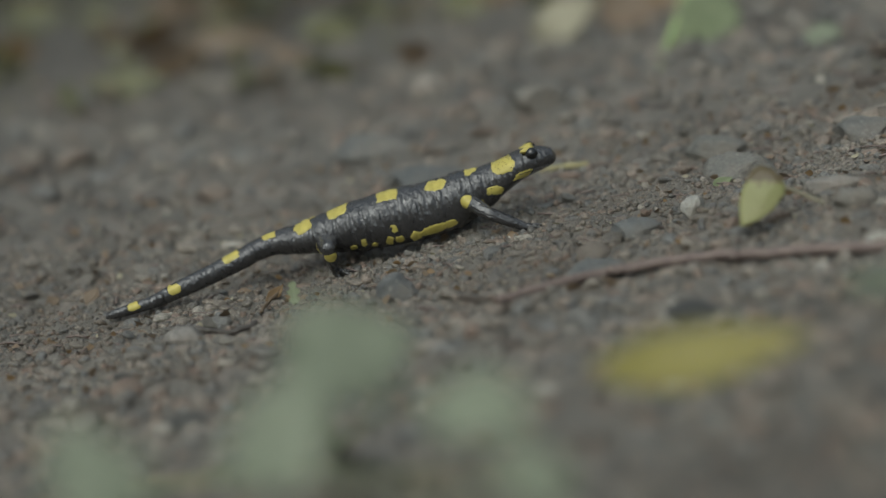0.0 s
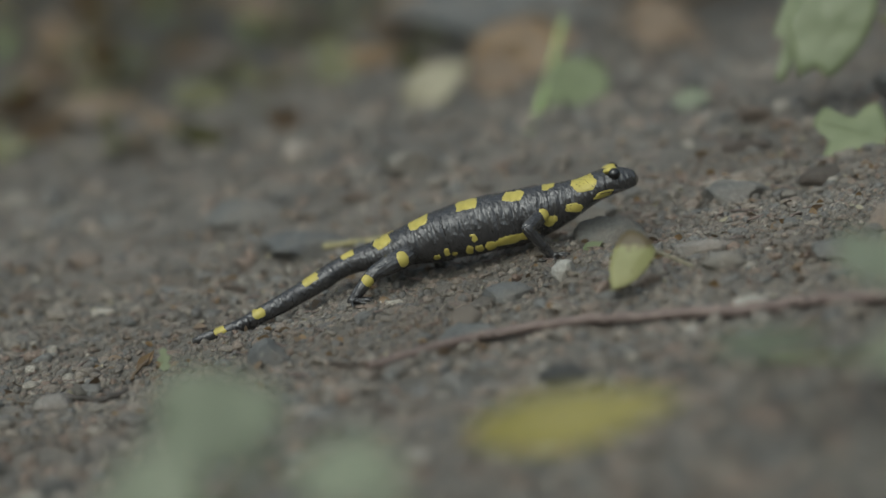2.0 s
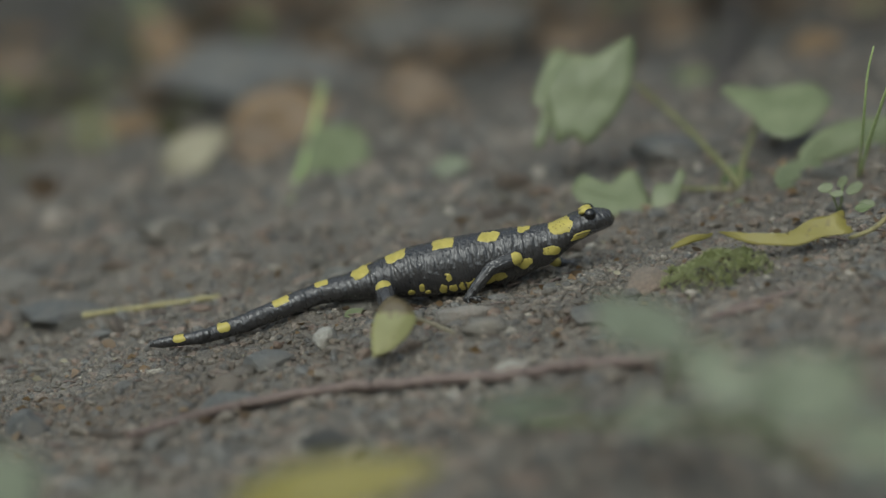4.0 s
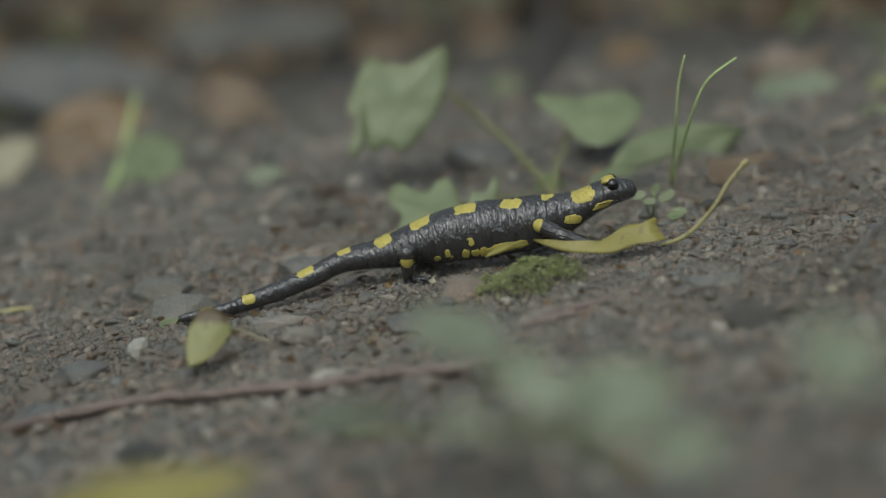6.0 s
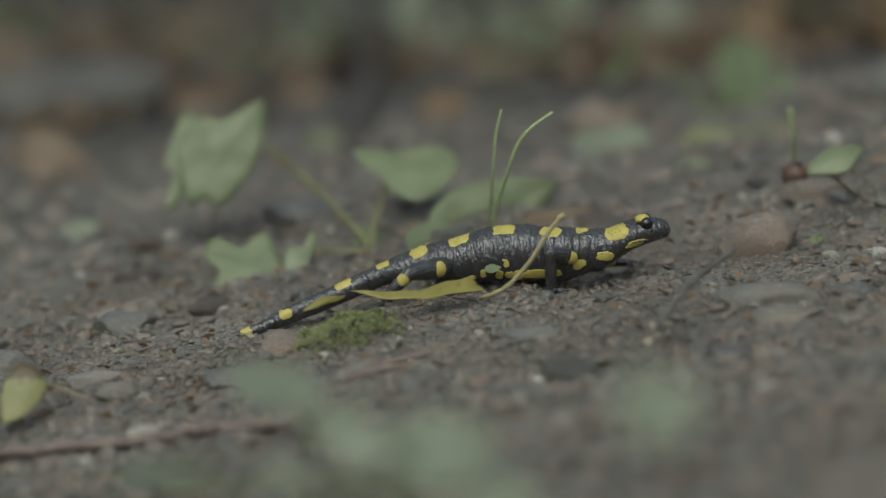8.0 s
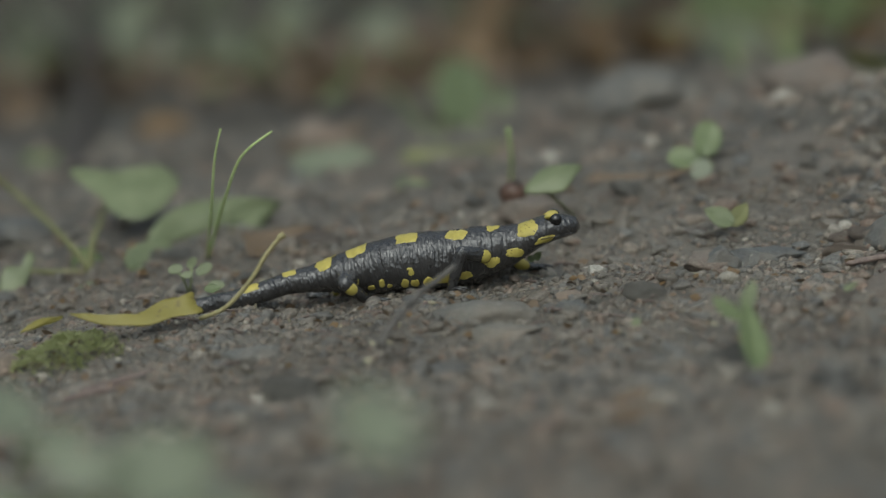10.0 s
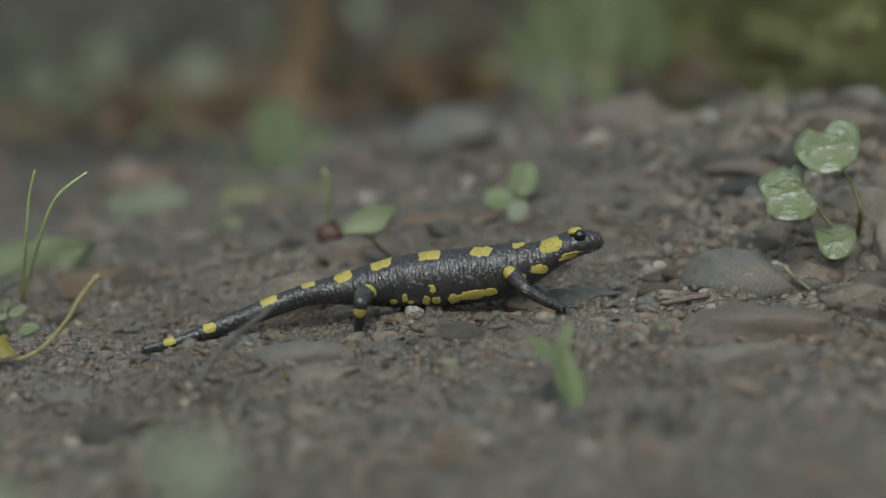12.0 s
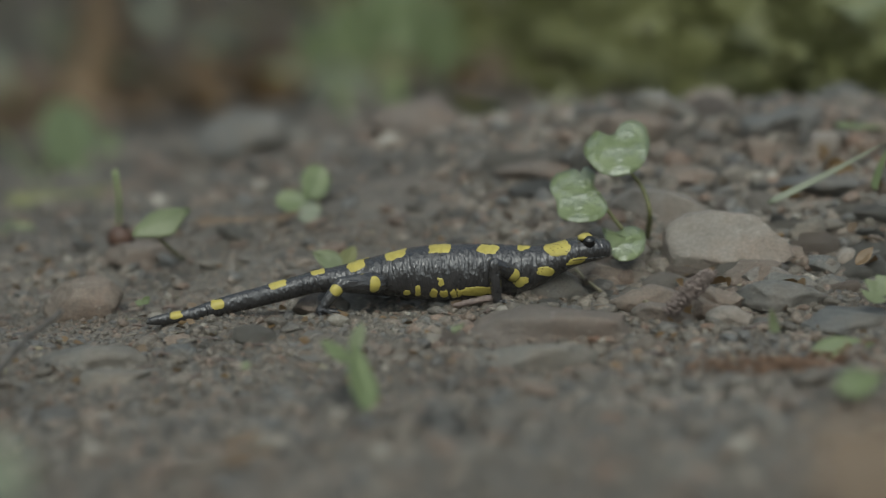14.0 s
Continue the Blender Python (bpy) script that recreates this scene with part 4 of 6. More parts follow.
stone("pinkish stone in the undergrowth", 4.15, 1.386, 0.042, 0.03, 0.024, STONE_BROWN, 56, 0.25)
stone("dark stone beneath the drooping leaf", -2.36, 1.125, 0.032, 0.022, 0.014, STONE_SLATE, 57, 0.3)
stone("dark wet stone in the track", -11.49, 0.916, 0.02, 0.014, 0.008, STONE_SLATE, 58, 0.35)
stone("brown stone in the gravel before the branch", -3.99, 0.903, 0.02, 0.014, 0.007, STONE_GREY, 59, 0.35)
stone("slab of slate beside the moss", 2.89, 0.899, 0.03, 0.022, 0.01, STONE_SLATE, 80, 0.62)

# the red-brown branch on the ground
def along_ground(points, up):
    return [Vector((p.x, p.y, float(ground(p.x, p.y)) + up)) for p in points]


def bedded(points, least):
    """The points themselves, lifted where they would sink into the ground."""
    return [Vector((p.x, p.y, max(p.z, float(ground(p.x, p.y)) + least))) for p in points]


branch = tagged(rod("branch", bedded([at(-14.59, -14.07, 0.854), at(-13.56, -13.75, 0.862), at(-12.28, -13.34, 0.873), at(-11.13, -13.17, 0.873), at(-9.35, -13.07, 0.865), at(-9.29, -13.10, 0.863), at(-8.03, -12.92, 0.862), at(-5.87, -12.82, 0.849), at(-4.60, -12.72, 0.842), at(-3.58, -12.60, 0.837), at(-2.43, -12.49, 0.830)], 0.0028), (0.0017, 0.0022), BARK_RED, bend=0.0016, seed=3, sides=10),
                "thin crooked red-brown branch lying on gravel", "branch")
for f, q in ((0.24, 0.0024), (0.5, 0.0024), (0.78, 0.0027)):
    p = branch.data.vertices[10 * int(f * len(branch.data.vertices) / 10)].co
    bm = bmesh.new()
    bmesh.ops.create_icosphere(bm, subdivisions=2, radius=1)
    for v in bm.verts:
        v.co = p + Vector((v.co.x * q * 1.3, v.co.y * q * 0.7, v.co.z * q * 0.7)) * (1 + 0.25 * noise.noise(v.co * 1.5))
    part("knot", bm, BARK_RED, branch)
tagged(rod("straw", along_ground([at(-16.58, -11.35, 1.042), at(-15.51, -11.23, 1.035), at(-14.11, -11.09, 1.027), at(-12.46, -10.87, 1.022)], 0.002), (0.0014, 0.001), STRAW, bend=0.0005, seed=5), "dry yellow straw lying behind the walking line", "straw")
tagged(rod("twig", along_ground([at(-21.78, -14.20, 0.917), at(-21.14, -14.27, 0.907), at(-20.64, -14.40, 0.896), at(-20.05, -14.25, 0.899)], 0.0015), (0.0009, 0.0011), BARK_DARK, bend=0.0012, seed=6), "short crooked dark wet twig on the ground", "twig")
tagged(rod("twig", [at(5.54, -10.25, 0.860), at(6.04, -9.53, 0.870), at(6.53, -9.01, 0.885), at(7.22, -8.47, 0.900)], (0.0016, 0.0011), BARK_GREY, bend=0.0006, seed=7), "bare grey twig leaning up from the track", "twig")
tagged(rod("twig", along_ground([at(22.07, -7.02, 1.000), at(22.62, -6.87, 1.004), at(23.11, -6.75, 1.008)], 0.006), (0.0007, 0.001), LEAF_ORANGE, seed=8), "short orange-brown twig on a stone", "twig")
tagged(rod("twig", along_ground([at(18.54, -7.53, 0.989), at(18.79, -7.70, 0.979), at(19.14, -7.90, 0.964)], 0.004), (0.0007, 0.0007), LEAF_TAN, seed=9), "short pale straw among stones", "twig")
tagged(rod("twig", along_ground([at(19.86, -7.91, 0.961), at(20.00, -8.09, 0.949), at(20.19, -8.27, 0.937)], 0.005), (0.0006, 0.0006), LEAF_TAN, seed=10), "short pale straw among stones", "twig")
tagged(rod("twig", along_ground([at(-1.47, -11.58, 0.873), at(-0.65, -11.34, 0.876), at(-0.02, -11.15, 0.880)], 0.001), (0.0013, 0.0013), BARK_RED, bend=0.0008, seed=11), "short red-brown twig in the gravel", "twig")
tagged(rod("twig", along_ground([at(-1.09, -11.39, 0.878), at(-0.34, -11.13, 0.883), at(0.53, -10.94, 0.886)], 0.001), (0.0014, 0.001), BARK_RED, bend=0.0008, seed=12), "short red-brown twig in the gravel", "twig")
tagged(rod("twig", along_ground([at(15.86, -8.36, 0.951), at(16.42, -8.32, 0.951), at(16.93, -8.26, 0.951)], 0.003), (0.0012, 0.0012), BARK_RED, bend=0.0008, seed=13), "short red-brown twig under the walking line", "twig")
tagged(rod("twig", along_ground([at(-19.97, -13.90, 0.919), at(-19.71, -13.68, 0.930), at(-19.52, -13.48, 0.941)], 0.002), (0.0007, 0.0006), LEAF_BROWN, bend=0.001, seed=14), "thin brown twig on the ground", "twig")

# the mottled leaf propped upright, and its companions
mottled = plant("fallen_leaf", at(-8.65, -11.58, 0.884), "yellow-green dying leaf with brown withered end propped upright on gravel", "leaf")
cut_leaf("blade", at(-8.6, -11.8, 0.884), ((-7.5, -6.0), (-7.8, 1.7), (-5.6, 8.0), (-1.7, 12.4), (3.0, 11.4), (6.5, 8.3), (7.8, 4.3), (4.8, 0.0), (-0.3, -4.3), (-6.3, -6.6)), 28, LEAF_MOTTLED, mottled, bulge=0.03, wave=0.07, seed=4, ribbed=False)
rod("petiole", [at(-8.17, -11.39, 0.892), at(-7.81, -11.52, 0.893), at(-7.23, -11.75, 0.893)], (0.0007, 0.0006), LEAF_TAN, mottled, bend=0.0004, seed=2)
yellow = plant("fallen_leaf", at(1.63, -9.77, 0.937), "fallen yellow leaf with a long petiole rising from it", "leaf")
LEAF_HINGE = at(1.51, -9.53, 0.930)
leaf_blade = cut_leaf("blade", at(0.27, -9.58, 0.927), ((-25.6, 0.6), (-16.9, -1.2), (-5.8, -1.0), (0.4, 1.2), (6.7, 5.0), (13.7, 6.2), (18.3, 7.9), (19.5, 3.6), (21.8, 0.6), (12.7, -0.6), (4.0, -3.4), (-3.2, -4.0), (-14.5, -3.0), (-22.2, -1.2)), 36, LEAF_YELLOW, yellow, bulge=0.0, wave=0.05, seed=8, ribbed=False)
cut_leaf("blade", at(-1.91, -9.76, 0.930), ((-10.7, -3.2), (-6.1, -0.0), (1.0, 3.0), (10.1, 3.6), (7.5, 1.8), (1.0, -0.2), (-5.1, -2.4)), 50, LEAF_YELLOW, yellow, "ragged greenish curled end", bulge=0.1, wave=0.12, seed=9, size=0.72)
rod("petiole", [at(1.56, -9.65, 0.935), at(2.13, -9.40, 0.931), at(2.68, -8.81, 0.929), at(3.02, -8.25, 0.928), at(3.36, -7.83, 0.927)], (0.0009, 0.0008), STRAW, yellow)
rod("stub", [at(3.29, -7.88, 0.927), at(3.43, -7.79, 0.927)], (0.0011, 0.0013), STRAW, yellow)

# moss on the pale stone
g = random.Random(21)
bm = bmesh.new()
base = at(-1.53, -10.81, 0.908)
clumps = [(g.uniform(0, 6.283), g.random() ** 0.6, g.uniform(0.0025, 0.005)) for _ in range(30)]
for k in range(2000):
    a, q, wide = clumps[k % 30]
    u, w = 0.02 * q * math.cos(a) + g.gauss(0, wide * 0.6), 0.015 * q * math.sin(a) + g.gauss(0, wide * 0.6)
    x, y = base.x + u, base.y + 0.013 + w
    far = min(1, (u / 0.022) ** 2 + (w / 0.018) ** 2)
    p = Vector((x, y, float(ground(x, y)) + 0.006 * (1 - far) + 0.0012 * lattice(x, y, 0.004, 8) + g.uniform(0, 0.0012)))
    d = Vector((g.gauss(0, 0.6), g.gauss(-0.3, 0.6), g.uniform(0.3, 1))).normalized()
    s = Vector((-d.y, d.x, g.gauss(0, 0.5))).normalized() * 0.00045
    n = 0.0015 * g.uniform(0.6, 1.2)
    bm.faces.new([bm.verts.new(v) for v in (p - d * 0.0012, p + s + d * n * 0.4, p + d * n, p - s + d * n * 0.4)])
tagged(part("moss", bm, MOSS), "cushion of bright green moss on a pale stone", "moss", kind="stuff")

# the big-leaved plant behind the walking line
big = plant("plant", at(-0.86, -8.60, 1.053), "young plant with large drooping soft green leaves")
rod("stem", [at(-0.86, -8.60, 1.053), at(-1.17, -8.17, 1.06), at(-2.05, -7.25, 1.11), at(-3.17, -6.29, 1.115)], (0.0017, 0.0011), STEM_BROWN, big)
rod("stem", [at(-0.86, -8.60, 1.053), at(-0.80, -7.99, 1.07), at(-0.62, -7.5, 1.1), at(-0.5, -7.1, 1.122)], (0.0016, 0.001), STEM_BROWN, big)
cut_leaf("leaf", at(-4.17, -6.50, 1.11), ((19.4, 23.9), (19.6, 10.1), (15.9, -2.5), (8.8, -12.6), (-1.3, -21.9), (-8.3, -18.4), (-15.1, -21.4), (-17.6, -10.1), (-20.9, 1.3), (-15.1, 11.3), (-8.8, 16.9), (1.3, 16.4), (11.3, 21.4)), 20, LEAF_PALE_GREEN, big, bulge=0.02, size=0.955, wave=0.035, seed=11)
cut_leaf("leaf", at(-5.04, -6.49, 1.125), ((6.5, 18.1), (9.0, 9.0), (3.9, -5.2), (-2.6, -20.7), (-7.7, -21.9), (-4.4, -6.5), (-8.5, -4.4), (-5.2, 6.5), (0.0, 16.8)), 35, LEAF_PALE_GREEN, big, bulge=0.02, size=0.955, wave=0.04, seed=12)
cut_leaf("leaf", at(-0.03, -6.86, 1.11), ((-25.9, 7.2), (-19.6, 9.0), (-9.6, 8.0), (3.0, 9.2), (13.1, 10.0), (19.4, 8.0), (23.2, 3.5), (19.4, -2.5), (11.8, -8.6), (3.0, -10.6), (-5.8, -8.6), (-12.1, -2.5), (-19.6, 2.2)), 58, LEAF_PALE_GREEN, big, bulge=0.02, size=0.955, wave=0.035, seed=13)
leaf("leaf", at(-0.61, -8.29, 1.070), at(-1.29, -8.48, 1.064), 0.015, LEAF_GREEN, "ovate", (0, -0.6, 0.8), big, seed=14)
cut_leaf("leaf", at(-3.68, -8.97, 1.045), ((-16.6, 6.6), (-11.9, 11.3), (-6.6, 9.3), (-0.7, 8.0), (4.6, 11.9), (9.3, 12.6), (12.6, 6.6), (15.2, -1.3), (9.9, -7.3), (3.3, -9.3), (-3.3, -11.3), (-14.6, -10.6), (-10.6, -1.3), (-14.6, 2.6)), 45, LEAF_PALE_GREEN, big, bulge=0.03, wave=0.03, seed=15)
cut_leaf("leaf", at(-2.47, -8.75, 1.045), ((-4.6, 4.0), (2.0, 4.6), (4.6, 9.9), (7.3, 8.0), (4.6, 0.0), (0.0, -9.3), (-4.0, -9.3), (-6.6, -4.0)), 30, LEAF_PALE_GREEN, big, bulge=0.03, wave=0.03, seed=16)
leaf("leaf", at(0.01, -8.60, 1.041), at(0.87, -7.98, 1.080), 0.016, LEAF_PALE_GREEN, "ovate", (0, -0.8, 0.6), big, seed=17)
leaf("leaf", at(0.36, -8.08, 1.076), at(3.29, -7.20, 1.11), 0.026, LEAF_PALE_GREEN, "ovate", (0, -0.85, 0.5), big, wave=0.12, seed=18)
rod("stem", [at(-0.86, -8.60, 1.053), at(-1.73, -8.61, 1.060), at(-2.48, -8.55, 1.074)], (0.0012, 0.0009), STEM_BROWN, big)

grass = plant("grass_tuft", at(1.72, -8.32, 1.053), "tuft of two thin grass blades with a curved tip", "grass")
for pts, w in (([at(1.72, -8.32, 1.053), at(1.81, -7.27, 1.0), at(1.88, -6.15, 0.985), at(2.01, -5.48, 0.98)], 0.00055), ([at(1.74, -8.32, 1.053), at(2.11, -7.02, 1.0), at(2.47, -6.09, 0.985), at(3.14, -5.53, 0.98)], 0.0007)):
    rod("blade", pts, (w, w * 0.6), GRASS, grass, sides=6)

small = plant("seedling", at(1.32, -9.12, 0.999), "tiny seedling with round pale green leaflets", "plant")
for b0, t0, w in ((at(0.85, -8.60, 0.992), at(1.18, -8.53, 0.992), 0.0042), (at(1.29, -8.53, 0.996), at(1.48, -8.31, 0.996), 0.0034), (at(1.14, -8.71, 0.990), at(1.41, -8.67, 0.990), 0.003), (at(1.47, -8.67, 0.992), at(1.83, -8.46, 0.992), 0.0044), (at(1.74, -8.91, 0.985), at(2.11, -8.91, 0.985), 0.004)):
    leaf("leaf", b0, t0, w, LEAF_PALE_GREEN, "round", (0.1, -0.75, 0.6), small, seed=19)
rod("stem", [at(1.32, -9.12, 0.999), at(1.37, -8.77, 0.991), at(1.38, -8.50, 0.996)], (0.0005, 0.0004), STEM_GREEN, small, sides=6)
rod("stem", [at(1.32, -9.12, 0.999), at(1.19, -8.77, 0.991), at(1.06, -8.61, 0.992)], (0.0005, 0.0004), STEM_GREEN, small, sides=6)

# wet-leaved plant on the bank
wet = plant("plant", at(20.11, -6.69, 1.017), "young plant with wet shiny heart-shaped leaves among stones")
cut_leaf("leaf", at(19.43, -4.60, 1.000), ((4.3, -9.3), (-3.3, -9.6), (-9.3, -7.2), (-13.0, -2.8), (-12.8, 1.5), (-8.7, 5.9), (-2.8, 4.1), (1.1, 8.7), (6.5, 9.8), (10.9, 6.5), (11.7, -0.0), (9.3, -5.7)), 52, LEAF_WET, wet, bulge=0.03, wave=0.08, seed=31)
cut_leaf("leaf", at(18.56, -5.66, 0.990), ((8.6, 0.6), (11.6, -3.7), (8.6, -8.0), (0.6, -9.3), (-6.5, -7.1), (-8.0, -2.2), (-10.8, 2.2), (-8.0, 7.1), (-1.5, 8.6), (0.5, 7.6), (2.8, 9.7), (6.5, 7.1), (6.0, 3.2)), 55, LEAF_WET, wet, bulge=0.03, wave=0.08, seed=32)
cut_leaf("leaf", at(19.60, -6.71, 0.985), ((-7.9, 4.7), (-2.6, 3.9), (1.7, 5.8), (7.7, 4.3), (8.4, -0.9), (4.9, -4.3), (-0.4, -5.4), (-4.3, -2.8)), 58, LEAF_WET, wet, bulge=0.07, wave=0.1, seed=33)
rod("stem", [at(20.11, -6.69, 1.017), at(20.17, -6.04, 0.998), at(20.00, -5.49, 1.000), at(19.70, -5.11, 1.000)], (0.0011, 0.0007), STEM_BROWN, wet)
rod("stem", [at(20.11, -6.69, 1.017), at(19.62, -6.41, 0.995), at(19.36, -6.13, 0.993), at(19.03, -5.71, 0.990)], (0.001, 0.0006), STEM_BROWN, wet)

# seedlings, clover, nut and cone
seed_a = plant("seedling", at(9.91, -7.35, 1.050), "seedling with one pale diamond-shaped leaf")
cut_leaf("leaf", at(9.40, -6.50, 1.02), ((-11.6, -5.0), (-8.4, 0.5), (-1.6, 4.5), (10.4, 5.4), (8.2, 1.1), (4.1, -4.1), (-3.9, -5.4)), 45, LEAF_PALE_GREEN, seed_a, wave=0.06, seed=34)
rod("stem", [at(9.91, -7.35, 1.050), at(9.61, -7.09, 1.03), at(9.28, -6.80, 1.025), at(9.06, -6.63, 1.02)], (0.0007, 0.0005), STEM_BROWN, seed_a, sides=6)
clover = plant("clover", at(13.20, -6.90, 1.042), "clover sprig with three pale leaflets")
leaf("leaf", at(12.68, -5.93, 1.075), at(12.81, -5.17, 1.085), 0.0125, LEAF_GREEN, "round", (0, -0.85, 0.5), clover, seed=35)
leaf("leaf", at(12.63, -6.00, 1.075), at(11.88, -5.98, 1.075), 0.011, LEAF_GREEN, "round", (0, -0.8, 0.6), clover, seed=36)
leaf("leaf", at(12.81, -6.03, 1.07), at(12.45, -6.41, 1.065), 0.009, LEAF_DULL, "round", (0, -0.7, 0.7), clover, seed=37)
rod("stem", [at(13.20, -6.90, 1.042), at(13.09, -6.42, 1.075), at(12.81, -6.00, 1.075)], (0.0007, 0.0005), STEM_BROWN, clover, sides=6)
sprig = plant("seedling", at(13.41, -7.61, 1.009), "low sprig with small yellowish leaves", "plant")
leaf("leaf", at(13.40, -7.39, 1.000), at(12.72, -7.10, 1.000), 0.009, LEAF_PALE_GREEN, "ovate", (0, -0.8, 0.6), sprig, seed=38)
leaf("leaf", at(13.34, -7.45, 1.000), at(13.66, -6.95, 1.010), 0.007, LEAF_OLIVE, "ovate", (0, -0.8, 0.6), sprig, seed=39)
sprout = plant("sprout", at(8.97, -8.30, 1.008), "tiny green sprout in the gravel")
leaf("leaf", at(9.00, -8.29, 0.970), at(9.14, -8.11, 0.970), 0.003, LEAF_GREEN, "ovate", (0, -0.8, 0.6), sprout, seed=42)
leaf("leaf", at(9.00, -8.29, 0.970), at(8.82, -8.24, 0.970), 0.003, LEAF_GREEN, "ovate", (0, -0.8, 0.6), sprout, seed=43)

bm = bmesh.new()
bmesh.ops.create_uvsphere(bm, u_segments=24, v_segments=16, radius=0.0056)
for v in bm.verts:
    v.co *= 1 + 0.03 * noise.noise(v.co * 500)
    v.co.z *= 0.95
nut = tagged(part("nut", bm, NUT_BROWN), "round dark brown nut lying on the ground", "nut")
nut.location = spot(8.49, 1.066, 0.0066)
bm = bmesh.new()
bmesh.ops.create_cone(bm, cap_ends=True, segments=10, radius1=0.0022, radius2=0.0012, depth=0.0012)
bmesh.ops.translate(bm, verts=bm.verts, vec=(0.001, -0.002, 0.0052))
part("cap", bm, BARK_DARK, nut, "dark scar at the nut's end")

cone = tagged(new("alder_cone"), "small dark brown scaly alder cone among stones", "alder cone")
cone.location = at(21.13, -7.69, 0.925)
cone.rotation_euler = (radians(8), radians(44), radians(-20))
g = random.Random(5)
bm = bmesh.new()
tube(bm, [(0, 0, -0.011), (0, 0, -0.005), (0, 0, 0.005), (0, 0, 0.011)], [0.0014, 0.0026, 0.0025, 0.0012], 8)
part("core", bm, CONE_BROWN, cone)
for k in range(150):
    f = k / 150
    a, z = k * 2.4 + g.uniform(-0.3, 0.3), -0.011 + 0.022 * f + g.uniform(-0.0006, 0.0006)
    r = 0.0031 * math.sin(math.pi * (0.12 + 0.8 * f)) ** 0.6
    bm = bmesh.new()
    bmesh.ops.create_icosphere(bm, subdivisions=1, radius=1)
    for v in bm.verts:
        v.co = Vector((r * math.cos(a), r * math.sin(a), z)) * (0.94 + 0.12 * ((k * 7) % 10) / 10) + Vector((v.co.x * 0.00095, v.co.y * 0.00095, v.co.z * 0.00055)) * g.uniform(0.8, 1.2)
    part("scale", bm, CONE_BROWN, cone)

# small dead leaves on the track
def scrap(lab, b0, t0, w, m, shape):
    n = len(lab)
    tagged(leaf("leaf", b0, t0, w, m, shape, (0.15 * math.sin(n), -0.6, 0.8), curl=0.3, fold=0.3, seed=n * 0.37), lab, "leaf")


scrap("tiny bright green leaf beside the yellow one", at(1.65, -9.03, 0.95), at(2.02, -8.98, 0.952), 0.0045, LEAF_GREEN, "ovate")
scrap("curled amber scrap of dead leaf", at(13.17, -8.59, 0.945), at(13.57, -8.46, 0.945), 0.007, LEAF_ORANGE, "rhomb")
scrap("dark curled dead leaf under the walking line", at(12.64, -8.80, 0.935), at(13.33, -8.69, 0.939), 0.008, LEAF_BROWN, "ovate")
scrap("brown curled dead leaf lying in the track", at(8.11, -8.88, 0.975), at(9.11, -8.76, 0.980), 0.006, LEAF_BROWN, "ovate")
scrap("orange scrap of dead leaf", at(13.14, -8.60, 0.951), at(13.50, -8.49, 0.958), 0.006, LEAF_ORANGE, "rhomb")
scrap("pale dry leaf lying in the track", at(8.10, -8.91, 0.972), at(9.16, -8.76, 0.979), 0.008, LEAF_TAN, "ovate")
scrap("small green leaf fallen on the gravel", at(23.83, -8.92, 0.891), at(25.18, -8.76, 0.895), 0.011, LEAF_GREEN, "ovate")
scrap("yellow-green leaf at the foot of the bank", at(25.07, -7.75, 0.930), at(25.37, -7.24, 0.940), 0.012, LEAF_PALE_GREEN, "lobed")
scrap("yellow-green shoot of a fallen seed", at(23.03, -8.52, 0.890), at(22.88, -7.97, 0.890), 0.004, LEAF_PALE_GREEN, "blade")
scrap("curled pale green shoot in the gravel", at(15.86, -8.76, 0.900), at(16.17, -8.59, 0.900), 0.003, LEAF_PALE_GREEN, "blade")
scrap("curled orange dead leaf on the bank", at(24.50, -6.23, 0.990), at(24.74, -6.04, 0.990), 0.004, LEAF_BROWN, "ovate")
scrap("curled orange-brown dead leaf on the bank", at(24.72, -6.96, 0.970), at(25.07, -6.58, 0.975), 0.005, LEAF_ORANGE, "ovate")
scrap("pale yellow scrap of leaf beside the white stone", at(-10.50, -11.31, 0.969), at(-10.06, -11.25, 0.968), 0.006, LEAF_TAN, "ovate")
scrap("small pale green leaf scrap", at(-9.70, -11.36, 0.953), at(-9.28, -11.24, 0.958), 0.0045, LEAF_PALE_GREEN, "ovate")
scrap("brown dead leaf standing among gravel", at(-23.89, -13.53, 0.905), at(-23.55, -13.20, 0.910), 0.007, LEAF_BROWN, "rhomb")
scrap("dark dead leaf flat in the gravel", at(-24.76, -13.47, 0.990), at(-24.44, -13.37, 0.994), 0.006, LEAF_BROWN, "rhomb")
scrap("orange scrap of dead leaf in the gravel", at(-19.84, -13.68, 0.931), at(-19.44, -13.41, 0.945), 0.005, LEAF_ORANGE, "rhomb")
scrap("pale shoot with two tiny leaves", at(-19.17, -13.74, 0.900), at(-19.21, -13.27, 0.905), 0.005, LEAF_PALE_GREEN, "lobed")
scrap("tan leaf lying near, out on the track", at(24.17, -12.28, 0.526), at(26.69, -10.90, 0.536), 0.03, LEAF_BROWN, "ovate")
scrap("dead brown leaf on the near track", at(10.88, -12.09, 0.761), at(11.87, -11.63, 0.780), 0.012, LEAF_BROWN, "ovate")
scrap("dead orange leaf on the near track", at(10.81, -11.55, 0.792), at(12.07, -11.22, 0.804), 0.01, LEAF_BROWN, "ovate")
scrap("bright tuft of tiny leaves in the gravel", at(11.21, -9.68, 0.870), at(11.37, -9.55, 0.872), 0.003, LEAF_PALE_GREEN, "round")
